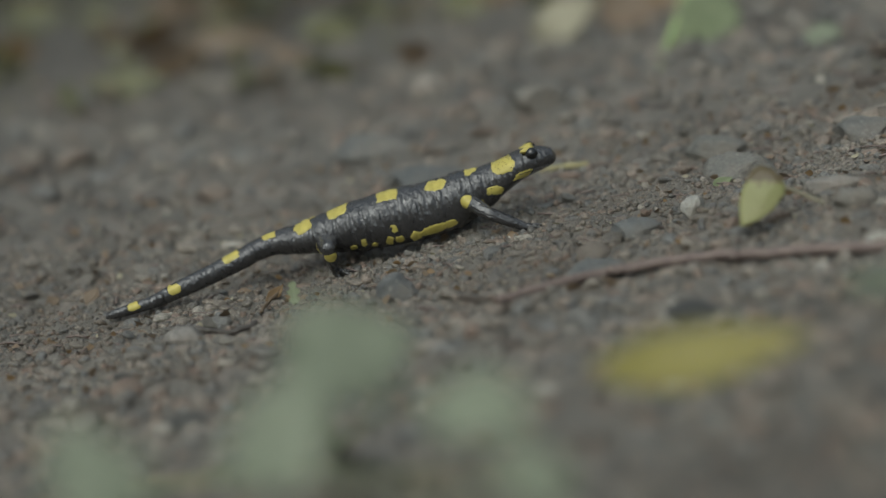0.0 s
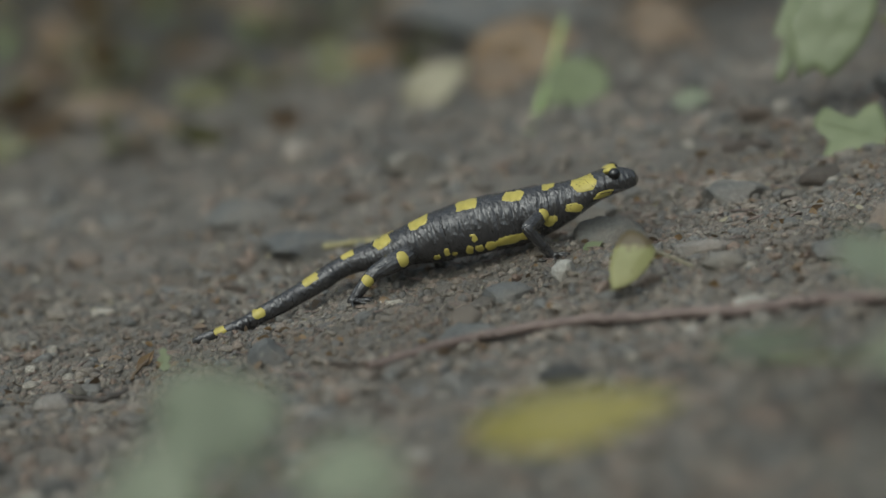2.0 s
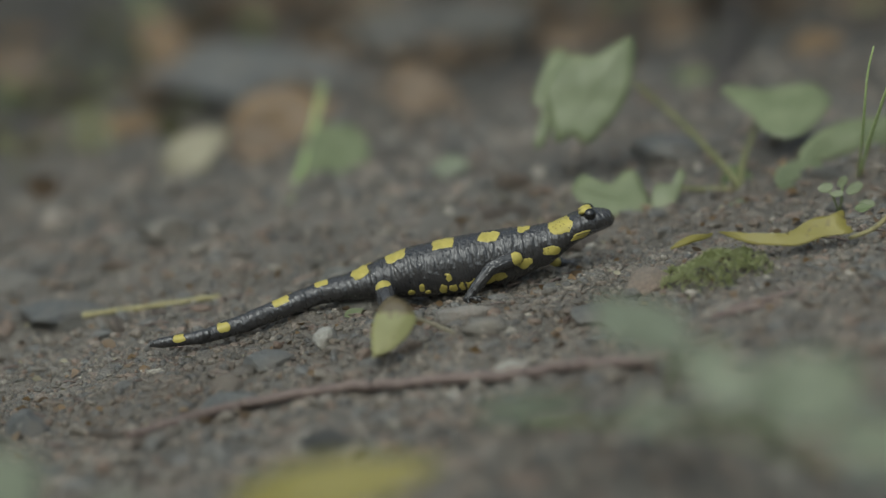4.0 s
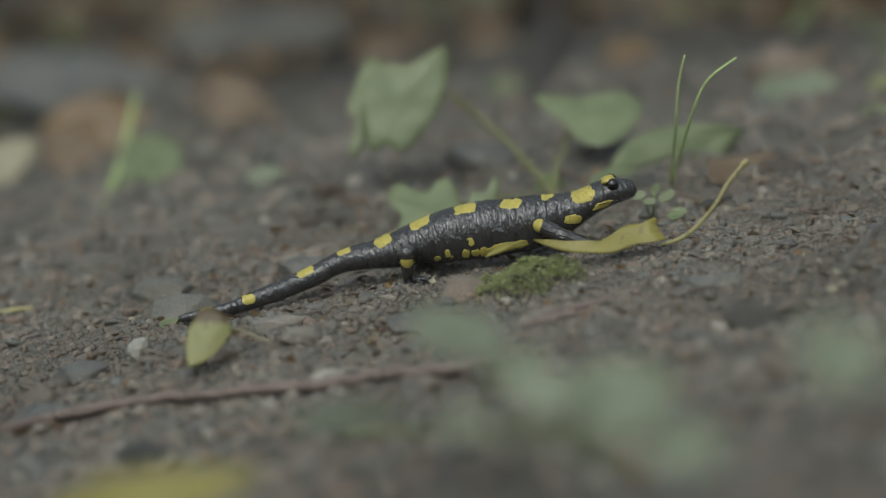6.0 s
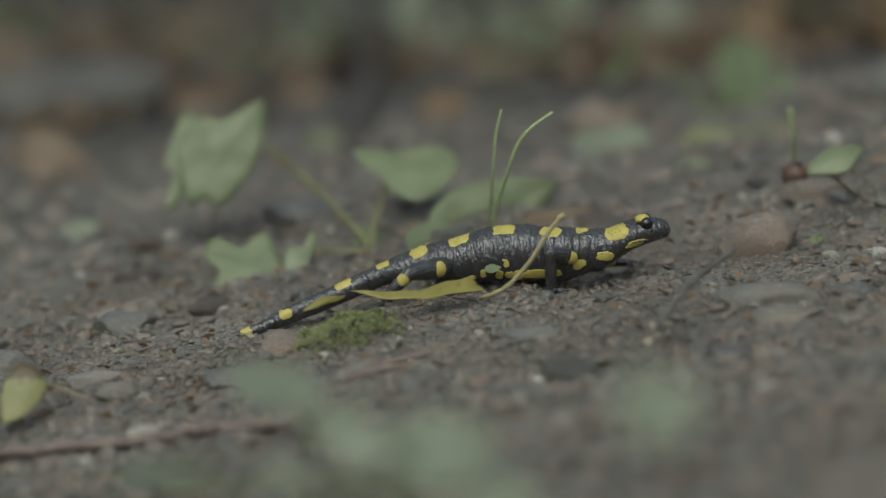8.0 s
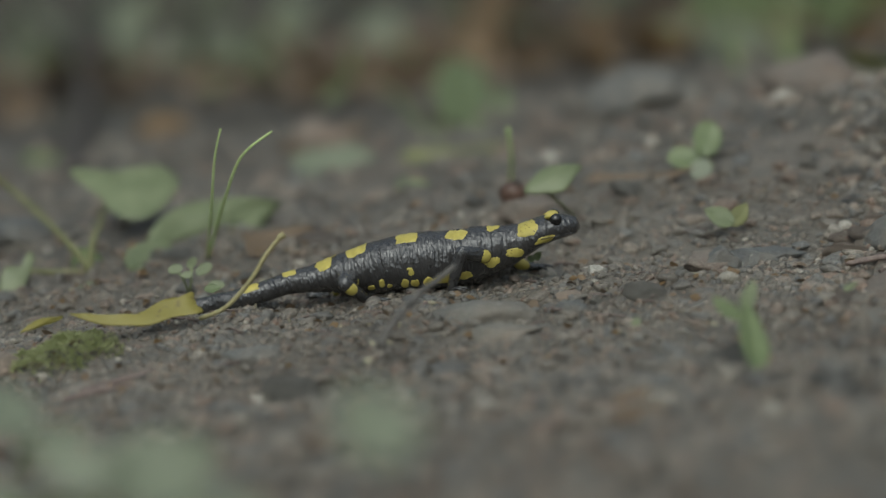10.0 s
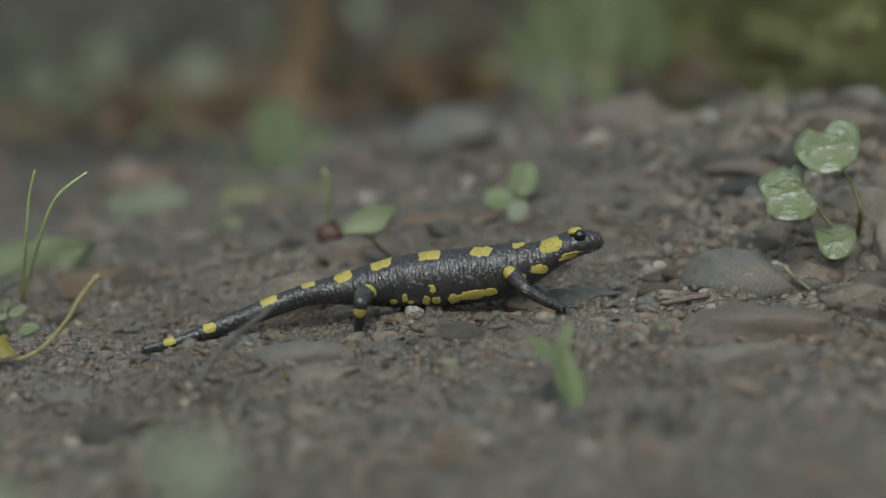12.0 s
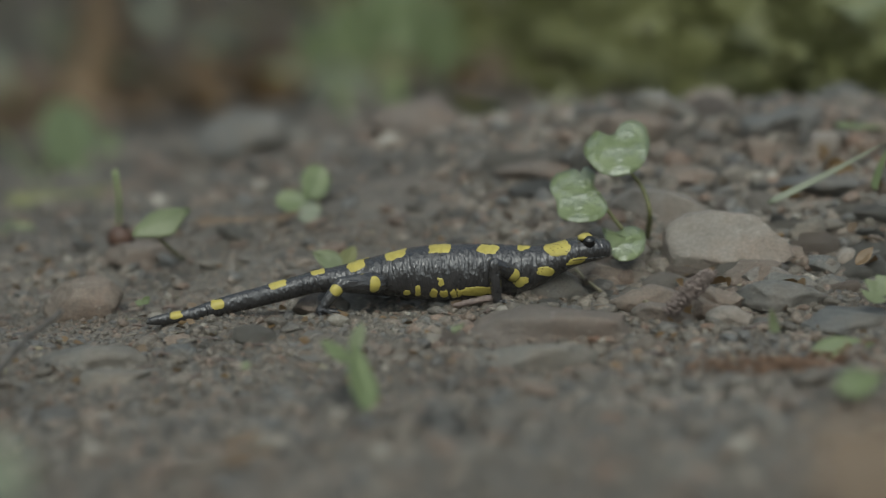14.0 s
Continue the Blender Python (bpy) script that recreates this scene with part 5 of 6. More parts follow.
scrap("green leaf on the forest floor", at(3.96, -6.51, 1.249), at(5.32, -6.19, 1.275), 0.022, LEAF_DULL, "heart")
scrap("brown dead leaf on the forest floor", at(3.34, -6.02, 1.368), at(5.18, -5.64, 1.411), 0.02, LEAF_BROWN, "ovate")
scrap("pale long leaf lying on the forest floor", at(6.00, -6.11, 1.271), at(8.61, -5.92, 1.263), 0.009, LEAF_OLIVE, "blade")
scrap("grey-green leaf on the forest floor", at(3.87, -6.35, 1.286), at(5.18, -6.06, 1.308), 0.02, LEAF_DULL, "heart")
scrap("brown strip of bark behind the seedlings", at(10.00, -6.80, 1.080), at(12.58, -6.49, 1.066), 0.016, LEAF_BROWN, "blade")
scrap("small green leaf among the stones behind", at(-2.17, -6.29, 1.421), at(-1.58, -6.17, 1.432), 0.014, LEAF_GREEN, "heart")
scrap("small pale leaf on the ground behind the track", at(5.92, -6.84, 1.142), at(6.57, -6.68, 1.154), 0.012, LEAF_PALE_GREEN, "ovate")
scrap("small green leaf beside the big-leaved plant", at(-7.75, -8.20, 1.182), at(-6.81, -8.15, 1.174), 0.016, LEAF_DULL, "ovate")
scrap("bright green small leaf near the seedling", at(-1.10, -9.04, 1.022), at(-0.67, -8.94, 1.023), 0.006, LEAF_PALE_GREEN, "round")
scrap("orange dead leaf behind the yellow petiole", at(2.62, -8.32, 1.038), at(3.98, -7.87, 1.069), 0.022, LEAF_BROWN, "ovate")



def lie(b, e):
    """Where the line of sight at a bearing and elevation meets the ground behind the track."""
    r = 1.0
    while r < 6 and EYE + r * math.tan(radians(e)) > float(ground(r * math.sin(radians(b)), r * math.cos(radians(b)))):
        r += 0.01
    return r


def curled(label, b, e, size, tall, m, turn=0.0):
    """A dead leaf curled half upright on the forest floor, size across and tall high (degrees of view)."""
    r = lie(b, e - tall / 2)
    w, h = radians(size) * r, radians(tall) * r
    side, up = Vector((math.cos(radians(b)), -math.sin(radians(b)), 0)), Vector((0, 0, 1))
    base = spot(b, r, h * 0.5)
    a = base - side * w / 2 - up * h * turn
    z = base + side * w / 2 + up * h * turn
    tagged(leaf("leaf", a, z, h * 1.5, m, "ovate", (-0.2 * math.sin(radians(b)), -0.75, 0.65), fold=0.15, curl=0.1, wave=0.12, seed=size * 3 + b), label, "leaf")


curled("pale ivory dead leaf lying on the ground", -12.9, -7.75, 1.5, 0.75, LEAF_TAN, 0.55)
curled("large dull orange dead leaf on the forest floor", -10.95, -6.95, 2.5, 1.1, LEAF_ORANGE, 0.2)
curled("dull brown dead leaf beside the boulder", -7.9, -6.5, 1.8, 0.9, LEAF_BROWN, -0.15)
curled("yellowish dead leaf leaning on the boulder", -13.5, -5.35, 1.1, 1.2, LEAF_ORANGE, 0.2)
curled("rusty dead leaf on the forest floor", -16.7, -5.9, 1.4, 0.5, LEAF_BROWN, 0.1)
curled("small green leaf on the forest floor", -15.15, -7.05, 1.1, 0.7, LEAF_FADED, 0.1)
curled("brown dead leaf on the forest floor", -20.4, -7.95, 2.2, 0.5, LEAF_BROWN, 0.1)
curled("olive leaf on the forest floor", -22.7, -8.85, 1.9, 0.5, LEAF_FADED, 0.2)
curled("faded green leaf on the forest floor", -18.1, -7.8, 1.5, 0.5, LEAF_FADED, -0.1)
curled("yellow-green leaf on the forest floor", -15.1, -7.35, 1.1, 0.5, LEAF_FADED, 0.0)
curled("brown dead leaf among others", -21.4, -7.2, 1.6, 0.5, LEAF_BROWN, -0.2)
curled("olive leaf at the edge of the litter", -24.6, -7.2, 1.5, 0.5, LEAF_FADED, 0.1)
curled("tan dead leaf behind the ivory one", -11.5, -7.55, 1.5, 0.7, LEAF_BROWN, 0.0)

# rusty litter on the near track
g = random.Random(8)
bm = bmesh.new()
c = Vector(at(23.22, -9.28, 0.875))
for _ in range(420):
    x, y = c.x + g.gauss(0, 0.015), c.y + g.gauss(0, 0.004)
    p = Vector((x, y, float(ground(x, y)) + g.uniform(0.0, 0.004)))
    a, n = g.uniform(0, 6.283), g.uniform(0.001, 0.0025)
    d = Vector((math.cos(a), math.sin(a), g.gauss(0, 0.3))) * n
    tube(bm, [p - d, p + d], 0.0004, 3)
tagged(part("litter", bm, NEEDLE), "patch of rusty crumbled plant litter on the gravel", "litter", kind="stuff")

# upright leaf with a stalk, behind the track
stalk = plant("plant", at(-10.85, -9.31, 1.109), "single soft green leaf with a tall thin stalk")
leaf("leaf", at(-9.35, -7.2, 1.25), at(-10.35, -8.3, 1.22), 0.03, LEAF_PALE_GREEN, "ovate", (0, -0.95, 0.3), stalk, wave=0.05, fold=0.05, curl=0.0, seed=51)
rod("stem", [at(-10.95, -9.2, 1.13), at(-10.75, -8.47, 1.2), at(-10.4, -7.48, 1.25), at(-10.07, -6.24, 1.28)], (0.0017, 0.0009), GRASS, stalk)
rod("stem", [at(-10.72, -8.3, 1.205), at(-10.4, -8.2, 1.21), at(-10.0, -7.9, 1.23)], (0.0009, 0.0007), STEM_GREEN, stalk)

# round-leaved plants farther back
far_a = plant("plant", at(8.44, -6.76, 1.118), "round-leaved plant with a pale grass stalk")
leaf("leaf", at(7.55, -5.54, 1.356), at(7.22, -4.30, 1.602), 0.036, LEAF_GREEN, "round", (0, -0.9, 0.4), far_a, seed=52)
leaf("leaf", at(8.20, -5.18, 1.429), at(8.29, -4.51, 1.447), 0.008, LEAF_GREEN, "ovate", (0, -0.9, 0.4), far_a, seed=53)
rod("stem", [at(8.44, -6.76, 1.118), at(8.44, -6.02, 1.09), at(8.35, -5.40, 1.08)], (0.001, 0.0008), GRASS, far_a)
rod("stem", [at(8.44, -6.76, 1.118), at(8.12, -6.27, 1.192), at(7.61, -5.53, 1.354)], (0.0008, 0.0008), STEM_BROWN, far_a)
far_b = plant("plant", at(24.95, -5.23, 1.066), "arching green grass blades on the bank", "grass")
leaf("blade", at(22.76, -5.69, 1.020), at(25.23, -4.33, 1.030), 0.003, LEAF_DULL, "blade", (0, -0.7, 0.7), far_b, wave=0.02, seed=54)
leaf("blade", at(25.01, -5.29, 1.020), at(25.25, -4.38, 1.030), 0.0042, LEAF_GREEN, "blade", (0.5, -0.7, 0.5), far_b, wave=0.02, seed=55)
leaf("blade", at(24.15, -3.93, 1.100), at(25.23, -3.96, 1.100), 0.003, LEAF_GREEN, "blade", (0, -0.7, 0.7), far_b, wave=0.02, seed=56)
far_c = plant("sprout", at(15.39, -5.01, 1.122), "pale hooked shoot behind the stones", "plant")
rod("stem", [at(15.39, -5.01, 1.122), at(15.35, -4.45, 1.200), at(15.17, -4.02, 1.210), at(14.96, -3.86, 1.200)], (0.0022, 0.0016), STEM_GREEN, far_c)

# near sprout and the soft leaves close to the camera
near = plant("sprout", at(13.95, -10.71, 0.824), "upright green sprout in the near gravel", "plant")
leaf("leaf", at(14.01, -10.67, 0.822), at(13.66, -9.15, 0.850), 0.0105, LEAF_GREEN, "ovate", (0.2, -0.9, 0.3), near, fold=0.4, seed=61)
leaf("leaf", at(13.61, -9.50, 0.850), at(12.96, -9.02, 0.860), 0.006, LEAF_GREEN, "ovate", (0, -0.7, 0.6), near, seed=62)
leaf("leaf", at(13.66, -9.31, 0.850), at(13.87, -8.62, 0.860), 0.005, LEAF_PALE_GREEN, "ovate", (0, -0.7, 0.6), near, seed=63)
tagged(leaf("leaf", at(-12.44, -15.47, 0.620), at(-7.46, -14.74, 0.630), 0.016, LEAF_YELLOW, "ovate", (0.05, -0.75, 0.65), curl=0.15, seed=64), "bright yellow fallen leaf near the camera", "leaf")


def low_plant(lab, base, leaves):
    ob = plant("plant", base, lab)
    for k, (b0, t0, w, m) in enumerate(leaves):
        leaf("leaf", b0, t0, w, m, "ovate", (0.05, -0.7, 0.7), ob, seed=70 + k + w * 100, wave=0.12)
        rod("stem", [base, (base + b0) / 2 + Vector((0, 0, 0.004)), b0], (0.001, 0.0007), STEM_GREEN, ob)


low_plant("low plant with dull green leaves close to the camera", at(-18.31, -17.03, 0.740), ((at(-19.52, -15.12, 0.597), at(-16.54, -14.55, 0.616), 0.03, LEAF_DULL), (at(-18.42, -16.53, 0.559), at(-20.46, -15.95, 0.569), 0.022, LEAF_DULL), (at(-19.91, -17.95, 0.522), at(-19.54, -15.74, 0.540), 0.022, LEAF_DULL), (at(-16.19, -15.87, 0.559), at(-13.75, -16.67, 0.540), 0.02, LEAF_DULL)))
low_plant("dull green leaf on a stem close to the camera", at(-2.43, -12.99, 0.802), ((at(-2.30, -12.24, 0.644), at(-3.82, -11.17, 0.705), 0.021, LEAF_DULL), (at(-2.17, -12.61, 0.634), at(-1.03, -12.00, 0.644), 0.009, LEAF_DULL)))
low_plant("spreading green leaves close to the camera", at(-0.01, -13.98, 0.725), ((at(-0.65, -13.48, 0.606), at(1.90, -12.60, 0.625), 0.022, LEAF_DULL), (at(-0.39, -13.24, 0.606), at(-2.05, -12.61, 0.616), 0.014, LEAF_DULL), (at(-2.56, -13.85, 0.578), at(-3.07, -13.23, 0.587), 0.01, LEAF_DULL)))
low_plant("flat yellow-green leaves on the near track", at(-5.63, -13.81, 0.792), ((at(-6.77, -13.61, 0.653), at(-4.35, -13.28, 0.705), 0.011, LEAF_DULL), (at(1.27, -14.34, 0.540), at(3.05, -13.82, 0.550), 0.016, LEAF_DULL)))
low_plant("green leaves at the near edge of the track", at(-23.50, -17.62, 0.752), ((at(-25.03, -17.54, 0.522), at(-22.71, -17.24, 0.531), 0.03, LEAF_DULL), (at(-14.43, -18.02, 0.522), at(-13.12, -17.42, 0.531), 0.02, LEAF_DULL)))
low_plant("small green sprig on the near track", at(25.16, -9.65, 0.841), ((at(24.42, -9.69, 0.800), at(25.39, -9.33, 0.810), 0.01, LEAF_GREEN),))
low_plant("grey-green leaves on the near track", at(6.14, -12.46, 0.766), ((at(4.64, -12.21, 0.540), at(6.51, -11.84, 0.550), 0.02, LEAF_DULL),))



# ---- the forest floor behind: litter, ferns and low plants ----
def leaf_cloud(count, seed, place, size, droop, shape="ovate"):
    """Many small leaves as one mesh: place(g) gives a base and a growing direction."""
    g = random.Random(seed)
    vs, fs = [], []
    for _ in range(count):
        p, d = place(g)
        d = Vector(d).normalized()
        n = g.uniform(*size)
        s = d.cross(Vector((g.gauss(0, 1), g.gauss(0, 1), g.gauss(0, 1)))).normalized()
        up = s.cross(d)
        w = n * g.uniform(0.22, 0.4)
        k = len(vs)
        for t, q in ((0.0, 0.08), (0.35, 1.0), (0.7, 0.75), (1.0, 0.03)):
            for side in (-1, 0, 1):
                vs.append(p + d * n * t + s * w * q * side + up * n * (0.08 * abs(side) * q - droop * t * t))
        for i in range(3):
            for j in range(2):
                a = k + i * 3 + j
                fs.append((a, a + 1, a + 4, a + 3))
    return np.array([v[:] for v in vs]), np.array(fs)


def clump_place(b_range, r_range, rise, lift):
    """Clumps with soft edges, thinning out from the middle of a sector."""
    def place(g):
        b, r = g.gauss(sum(b_range) / 2, (b_range[1] - b_range[0]) / 4), g.gauss(sum(r_range) / 2, (r_range[1] - r_range[0]) / 4)
        a = g.uniform(0, 6.283)
        return spot(b, max(r, r_range[0] * 0.95), 0.004 + g.random() * lift), (math.cos(a), math.sin(a), g.uniform(0, rise))
    return place


def floor_place(b_range, r_range, rise=0.25, lift=0.0):
    def place(g):
        b, r = g.uniform(*b_range), g.uniform(*r_range)
        a = g.uniform(0, 6.283)
        return spot(b, r, 0.004 + g.random() * lift), (math.cos(a), math.sin(a), g.uniform(0, rise))
    return place


for name, lab, n, seed, where, size, m in (
    ("leaf_litter", "brown dead leaves strewn over the dark forest floor", 2200, 31, floor_place((-13, 36), (1.75, 3.6)), (0.02, 0.05), LEAF_BROWN),
    ("leaf_litter", "brown dead leaves strewn behind the track", 110, 41, floor_place((-31, -11), (1.3, 2.6), 0.25), (0.012, 0.035), LEAF_BROWN),
    ("leaf_litter", "rusty orange dead leaves strewn over the forest floor", 200, 32, floor_place((-32, 36), (1.5, 3.4), 0.6), (0.02, 0.045), LEAF_ORANGE),
    ("ground_cover", "faded olive leaves and moss behind the track", 220, 42, floor_place((-31, -12), (1.3, 2.4), 0.35), (0.012, 0.03), LEAF_FADED),
    ("ground_cover", "pale soft herbs dotted over the dark forest floor", 36, 43, floor_place((-4, 13), (1.9, 2.75), 1.4, 0.05), (0.03, 0.055), LEAF_DULL),
    ("ground_cover", "low green plants scattered over the forest floor", 180, 33, floor_place((-32, 36), (1.6, 3.6), 1.2, 0.03), (0.015, 0.04), LEAF_GREEN),
    ("ground_cover", "soft green herbs growing on the slope behind the bank", 90, 38, clump_place((13.4, 17.2), (2.66, 2.98), 1.2, 0.08), (0.025, 0.06), LEAF_GREEN),
    ("ground_cover", "yellow-green moss and low herbs behind the stony bank", 2200, 44, clump_place((18.5, 26.5), (1.35, 2.3), 0.4, 0.06), (0.015, 0.04), LEAF_OLIVE),
    ("ground_cover", "dull olive herbs growing behind the stony bank", 2600, 34, clump_place((16.5, 29), (1.7, 2.8), 1.0, 0.13), (0.02, 0.06), LEAF_OLIVE),
):
    v, f = leaf_cloud(n, seed, where, size, 0.15)
    tagged(mesh_of(name, v, f, m), lab, "leaves" if "litter" in name else "plants", kind="stuff")


for name, lab, n, seed, size, m in (
    ("debris", "tiny orange-brown flakes of dead leaf strewn over the gravel", 420, 35, (0.0018, 0.005), LEAF_ORANGE),
    ("debris", "tiny dark brown flakes of dead leaf strewn over the gravel", 700, 36, (0.0018, 0.006), LEAF_BROWN),
    ("debris", "tiny pale dry plant scraps strewn over the gravel", 260, 37, (0.0015, 0.004), LEAF_TAN),
):
    v, f = leaf_cloud(n, seed, floor_place((-28, 30), (0.86, 1.1), 0.3), size, 0.2)
    v[:, 2] -= 0.0028
    tagged(mesh_of(name, v, f, m), lab, "litter", kind="stuff")
v, f = leaf_cloud(34, 45, floor_place((19, 26), (0.93, 1.09), 0.6), (0.005, 0.012), 0.3)
tagged(mesh_of("debris", v, f, LEAF_ORANGE), "rusty orange scraps of dead leaf caught between the stones", "litter", kind="stuff")
g = random.Random(91)
bm = bmesh.new()
for _ in range(360):
    p = spot(g.uniform(-28, 30), g.uniform(0.87, 1.1), 0.001)
    a, n = g.uniform(0, 6.283), g.uniform(0.002, 0.007)
    d = Vector((math.cos(a) * n, math.sin(a) * n * 0.6, g.gauss(0, 0.0006)))
    tube(bm, [p - d, p + Vector((g.gauss(0, 0.0006), g.gauss(0, 0.0006), 0.0005)), p + d], g.uniform(0.0002, 0.0005), 4)
tagged(part("debris", bm, BARK_RED), "short thin bits of twig and root on the gravel", "litter", kind="stuff")


def herb(label, base, leaves, material):
    """A low herb: stalks that rise from one root, each with a broad leaf at its end."""
    ob = plant("plant", base, label)
    for k, (tip, n, w) in enumerate(leaves):
        d = (tip - base)
        leaf("leaf", tip, tip + Vector((d.x * 0.2, -n * 0.15, -n * 0.9)).normalized() * n, w, material, "heart", (0.1, -0.8, 0.55), ob, seed=80 + k, wave=0.1)
        rod("stem", [base, (base + tip) / 2 + Vector((0, 0, 0.01)), tip], (0.0016, 0.001), STEM_GREEN, ob)
    return ob


herb("leafy green herb on the dark forest floor", at(14.52, -3.88, 1.579), ((at(13.60, -1.67, 1.750), 0.04, 0.045), (at(15.08, -1.76, 1.800), 0.05, 0.05), (at(14.32, -1.17, 1.750), 0.045, 0.045), (at(12.74, -2.31, 1.850), 0.035, 0.035)), LEAF_GREEN)
herb("dull blue-green herb on the forest floor", at(13.41, -4.22, 1.482), ((at(13.26, -3.17, 1.700), 0.035, 0.04), (at(12.88, -3.05, 1.750), 0.04, 0.03)), LEAF_DULL)
herb("pale green herb on the forest floor", at(2.88, -4.58, 1.892), ((at(2.69, -3.60, 2.058), 0.035, 0.035), (at(3.48, -2.73, 2.208), 0.035, 0.03), (at(2.15, -3.48, 2.132), 0.03, 0.03)), LEAF_DULL)
herb("green herb at the top of the bank", at(24.60, -3.03, 1.730), ((at(24.5, -0.85, 1.4), 0.02, 0.022), (at(24.95, -0.85, 1.4), 0.025, 0.024), (at(23.4, -0.75, 1.4), 0.016, 0.016)), LEAF_PALE_GREEN)
herb("small green herb in the undergrowth", at(6.90, -5.99, 1.275), ((at(6.93, -4.65, 1.677), 0.035, 0.035), (at(5.16, -4.41, 1.872), 0.02, 0.02)), LEAF_GREEN)
for lab, a, z, w in (("dead rusty stem standing on the forest floor", at(7.61, -4.02, 1.919), at(7.89, -1.18, 2.737), 0.02), ("brown stem standing in the undergrowth", at(-1.20, -6.52, 1.343), at(-1.26, -3.67, 2.357), 0.008)):
    tagged(rod("dead_stem", [a, (a + z) / 2 + Vector((0.01, 0, 0)), z], (w, w * 0.7), LEAF_ORANGE if w > 0.01 else BARK_DARK, bend=0.004, seed=w * 1000), lab, "stem")


# ---- stones of the ground that can be told apart ----
MESHES = [stone_mesh("stone", 200 + k, m, 0.6, level=3) for k, m in enumerate((STONE_GREY, STONE_SLATE, STONE_BROWN, STONE_GREY, STONE_BROWN, STONE_PALE, STONE_GREY))]
g = random.Random(77)
for k in range(300):
    b = g.uniform(-27, 30)
    r = g.choice((g.uniform(0.78, 0.93), g.uniform(1.0, 1.12), g.uniform(1.0, 1.35)))
    if k % 2 == 0:
        b = g.uniform(15, 29)
        r = g.uniform(0.955, 1.15)
    size = 0.003 + 0.0075 * g.random() ** 2
    if k % 2 == 0:
        size = 0.0038 + 0.0085 * g.random() ** 1.6
    ob = new("stone", MESHES[k % len(MESHES)])
    ob.parent = ground_ob
    ob.matrix_basis = pose(*spot(b, r, -size * 0.08), g.gauss(0, 10), g.gauss(0, 10), g.uniform(0, 360)) @ Matrix.Diagonal((size * g.uniform(0.9, 1.5), size, size * g.uniform(0.7, 1.2), 1))


# ---- the walk: the place and height of the middle spot, and the other spots of the back about it (mm) ----
TIMES = (0, 0.5, 1, 1.5, 2, 2.5, 3, 3.5, 4, 6.5, 7, 7.5, 8, 8.5, 9, 11.5, 12, 12.5, 13, 13.5, 14)
BEARING = (-17.03, -15.98, -14.89, -13.57, -12.32, -11.25, -10.02, -8.73, -7.49, -1.71, -0.63, 0.51, 2.06, 2.99, 3.9, 9.53, 10.69, 11.68, 13.06, 14.27, 15.52)
HEIGHT = (-15.5, -10.3, -5.5, -0.8, 3.8, 6.7, 7.4, 13.2, 13.2, 33.4, 37.1, 41.7, 41.8, 39.8, 41.4, 54.1, 56.6, 59, 60.5, 59.4, 62.1)
SPOT_X, SPOT_Z = {}, {}
SPOT_X["eye"] = (54.8, 54, 53.5, 53.2, 55.3, 54.9, 55.2, 54.9, 55.1, 55.2, 55.6, 56.6, 53.7, 55.3, 56, 55.2, 56.1, 55.8, 55.3, 57.2, 55.9)
SPOT_Z["eye"] = (14.8, 16.3, 13.1, 15.5, 11, 9.1, 11.9, 13, 10.9, 9.1, 9.4, 4.4, 3.2, 7.9, 8.9, 7.1, 9, 9, 2.3, 3.4, 4.5)
SPOT_X["par"] = (44.2, 43.2, 42.4, 43, 44.5, 43.8, 45.1, 43.8, 44.4, 44.1, 44.4, 45.3, 42.1, 43.1, 44.7, 44, 44.9, 44.6, 44, 46.3, 44.3)
SPOT_Z["par"] = (10.5, 12, 8.8, 11.2, 7.6, 5.4, 7.8, 8.6, 6.7, 5.1, 4.9, 0.1, -0.4, 2.9, 4.6, 4, 5.1, 5.2, -0.9, 0.2, 1.6)
SPOT_X["d4"] = (32.4, 31, 29.6, 31.5, 31.4, 30.7, 32.7, 31.1, 31, 31.5, 31.4, 33.4, 29.8, 31.1, 33.4, 31.7, 33.9, 32.9, 31.4, 34.9, 32)
SPOT_Z["d4"] = (8.6, 9.4, 7.1, 9.5, 6.6, 4.3, 6, 7.1, 5.6, 4.5, 4.6, 1, 0.2, 2.8, 4.8, 3.8, 4.9, 4.6, 0.1, 1.2, 1.5)
SPOT_X["d3"] = (18.8, 18.1, 16.1, 17.8, 18, 17.3, 19.3, 17.7, 17.6, 17.5, 17.9, 19.4, 17.8, 18.2, 19.8, 17.5, 19.7, 19.1, 17.8, 20.1, 18.4)
SPOT_Z["d3"] = (4, 5.1, 3.9, 4.9, 3.6, 2.3, 3, 3.7, 3.1, 2.2, 2.3, 0.7, -0.2, 0.8, 1.8, 2.2, 2.4, 2.7, 0.1, 0.2, 0.8)
SPOT_X["d2"] = (0, 0, 0, 0, 0, 0, 0, 0, 0, 0, 0, 0, 0, 0, 0, 0, 0, 0, 0, 0, 0)
SPOT_Z["d2"] = (0, 0, 0, 0, 0, 0, 0, 0, 0, 0, 0, 0, 0, 0, 0, 0, 0, 0, 0, 0, 0)
SPOT_X["d1"] = (-18.2, -16.9, -16.9, -18.8, -17.4, -16.7, -18.4, -17, -17, -16, -16.6, -17.5, -15.9, -15.6, -18.8, -15.8, -17.1, -16.7, -15.2, -16.8, -15.5)
SPOT_Z["d1"] = (-5.1, -6.2, -5.9, -5.8, -5.9, -4.3, -3.3, -4.4, -4.1, -5.2, -5.9, -5, -3.7, -3.4, -4.1, -4.9, -3.3, -4.6, -2.3, -1.4, -2.4)
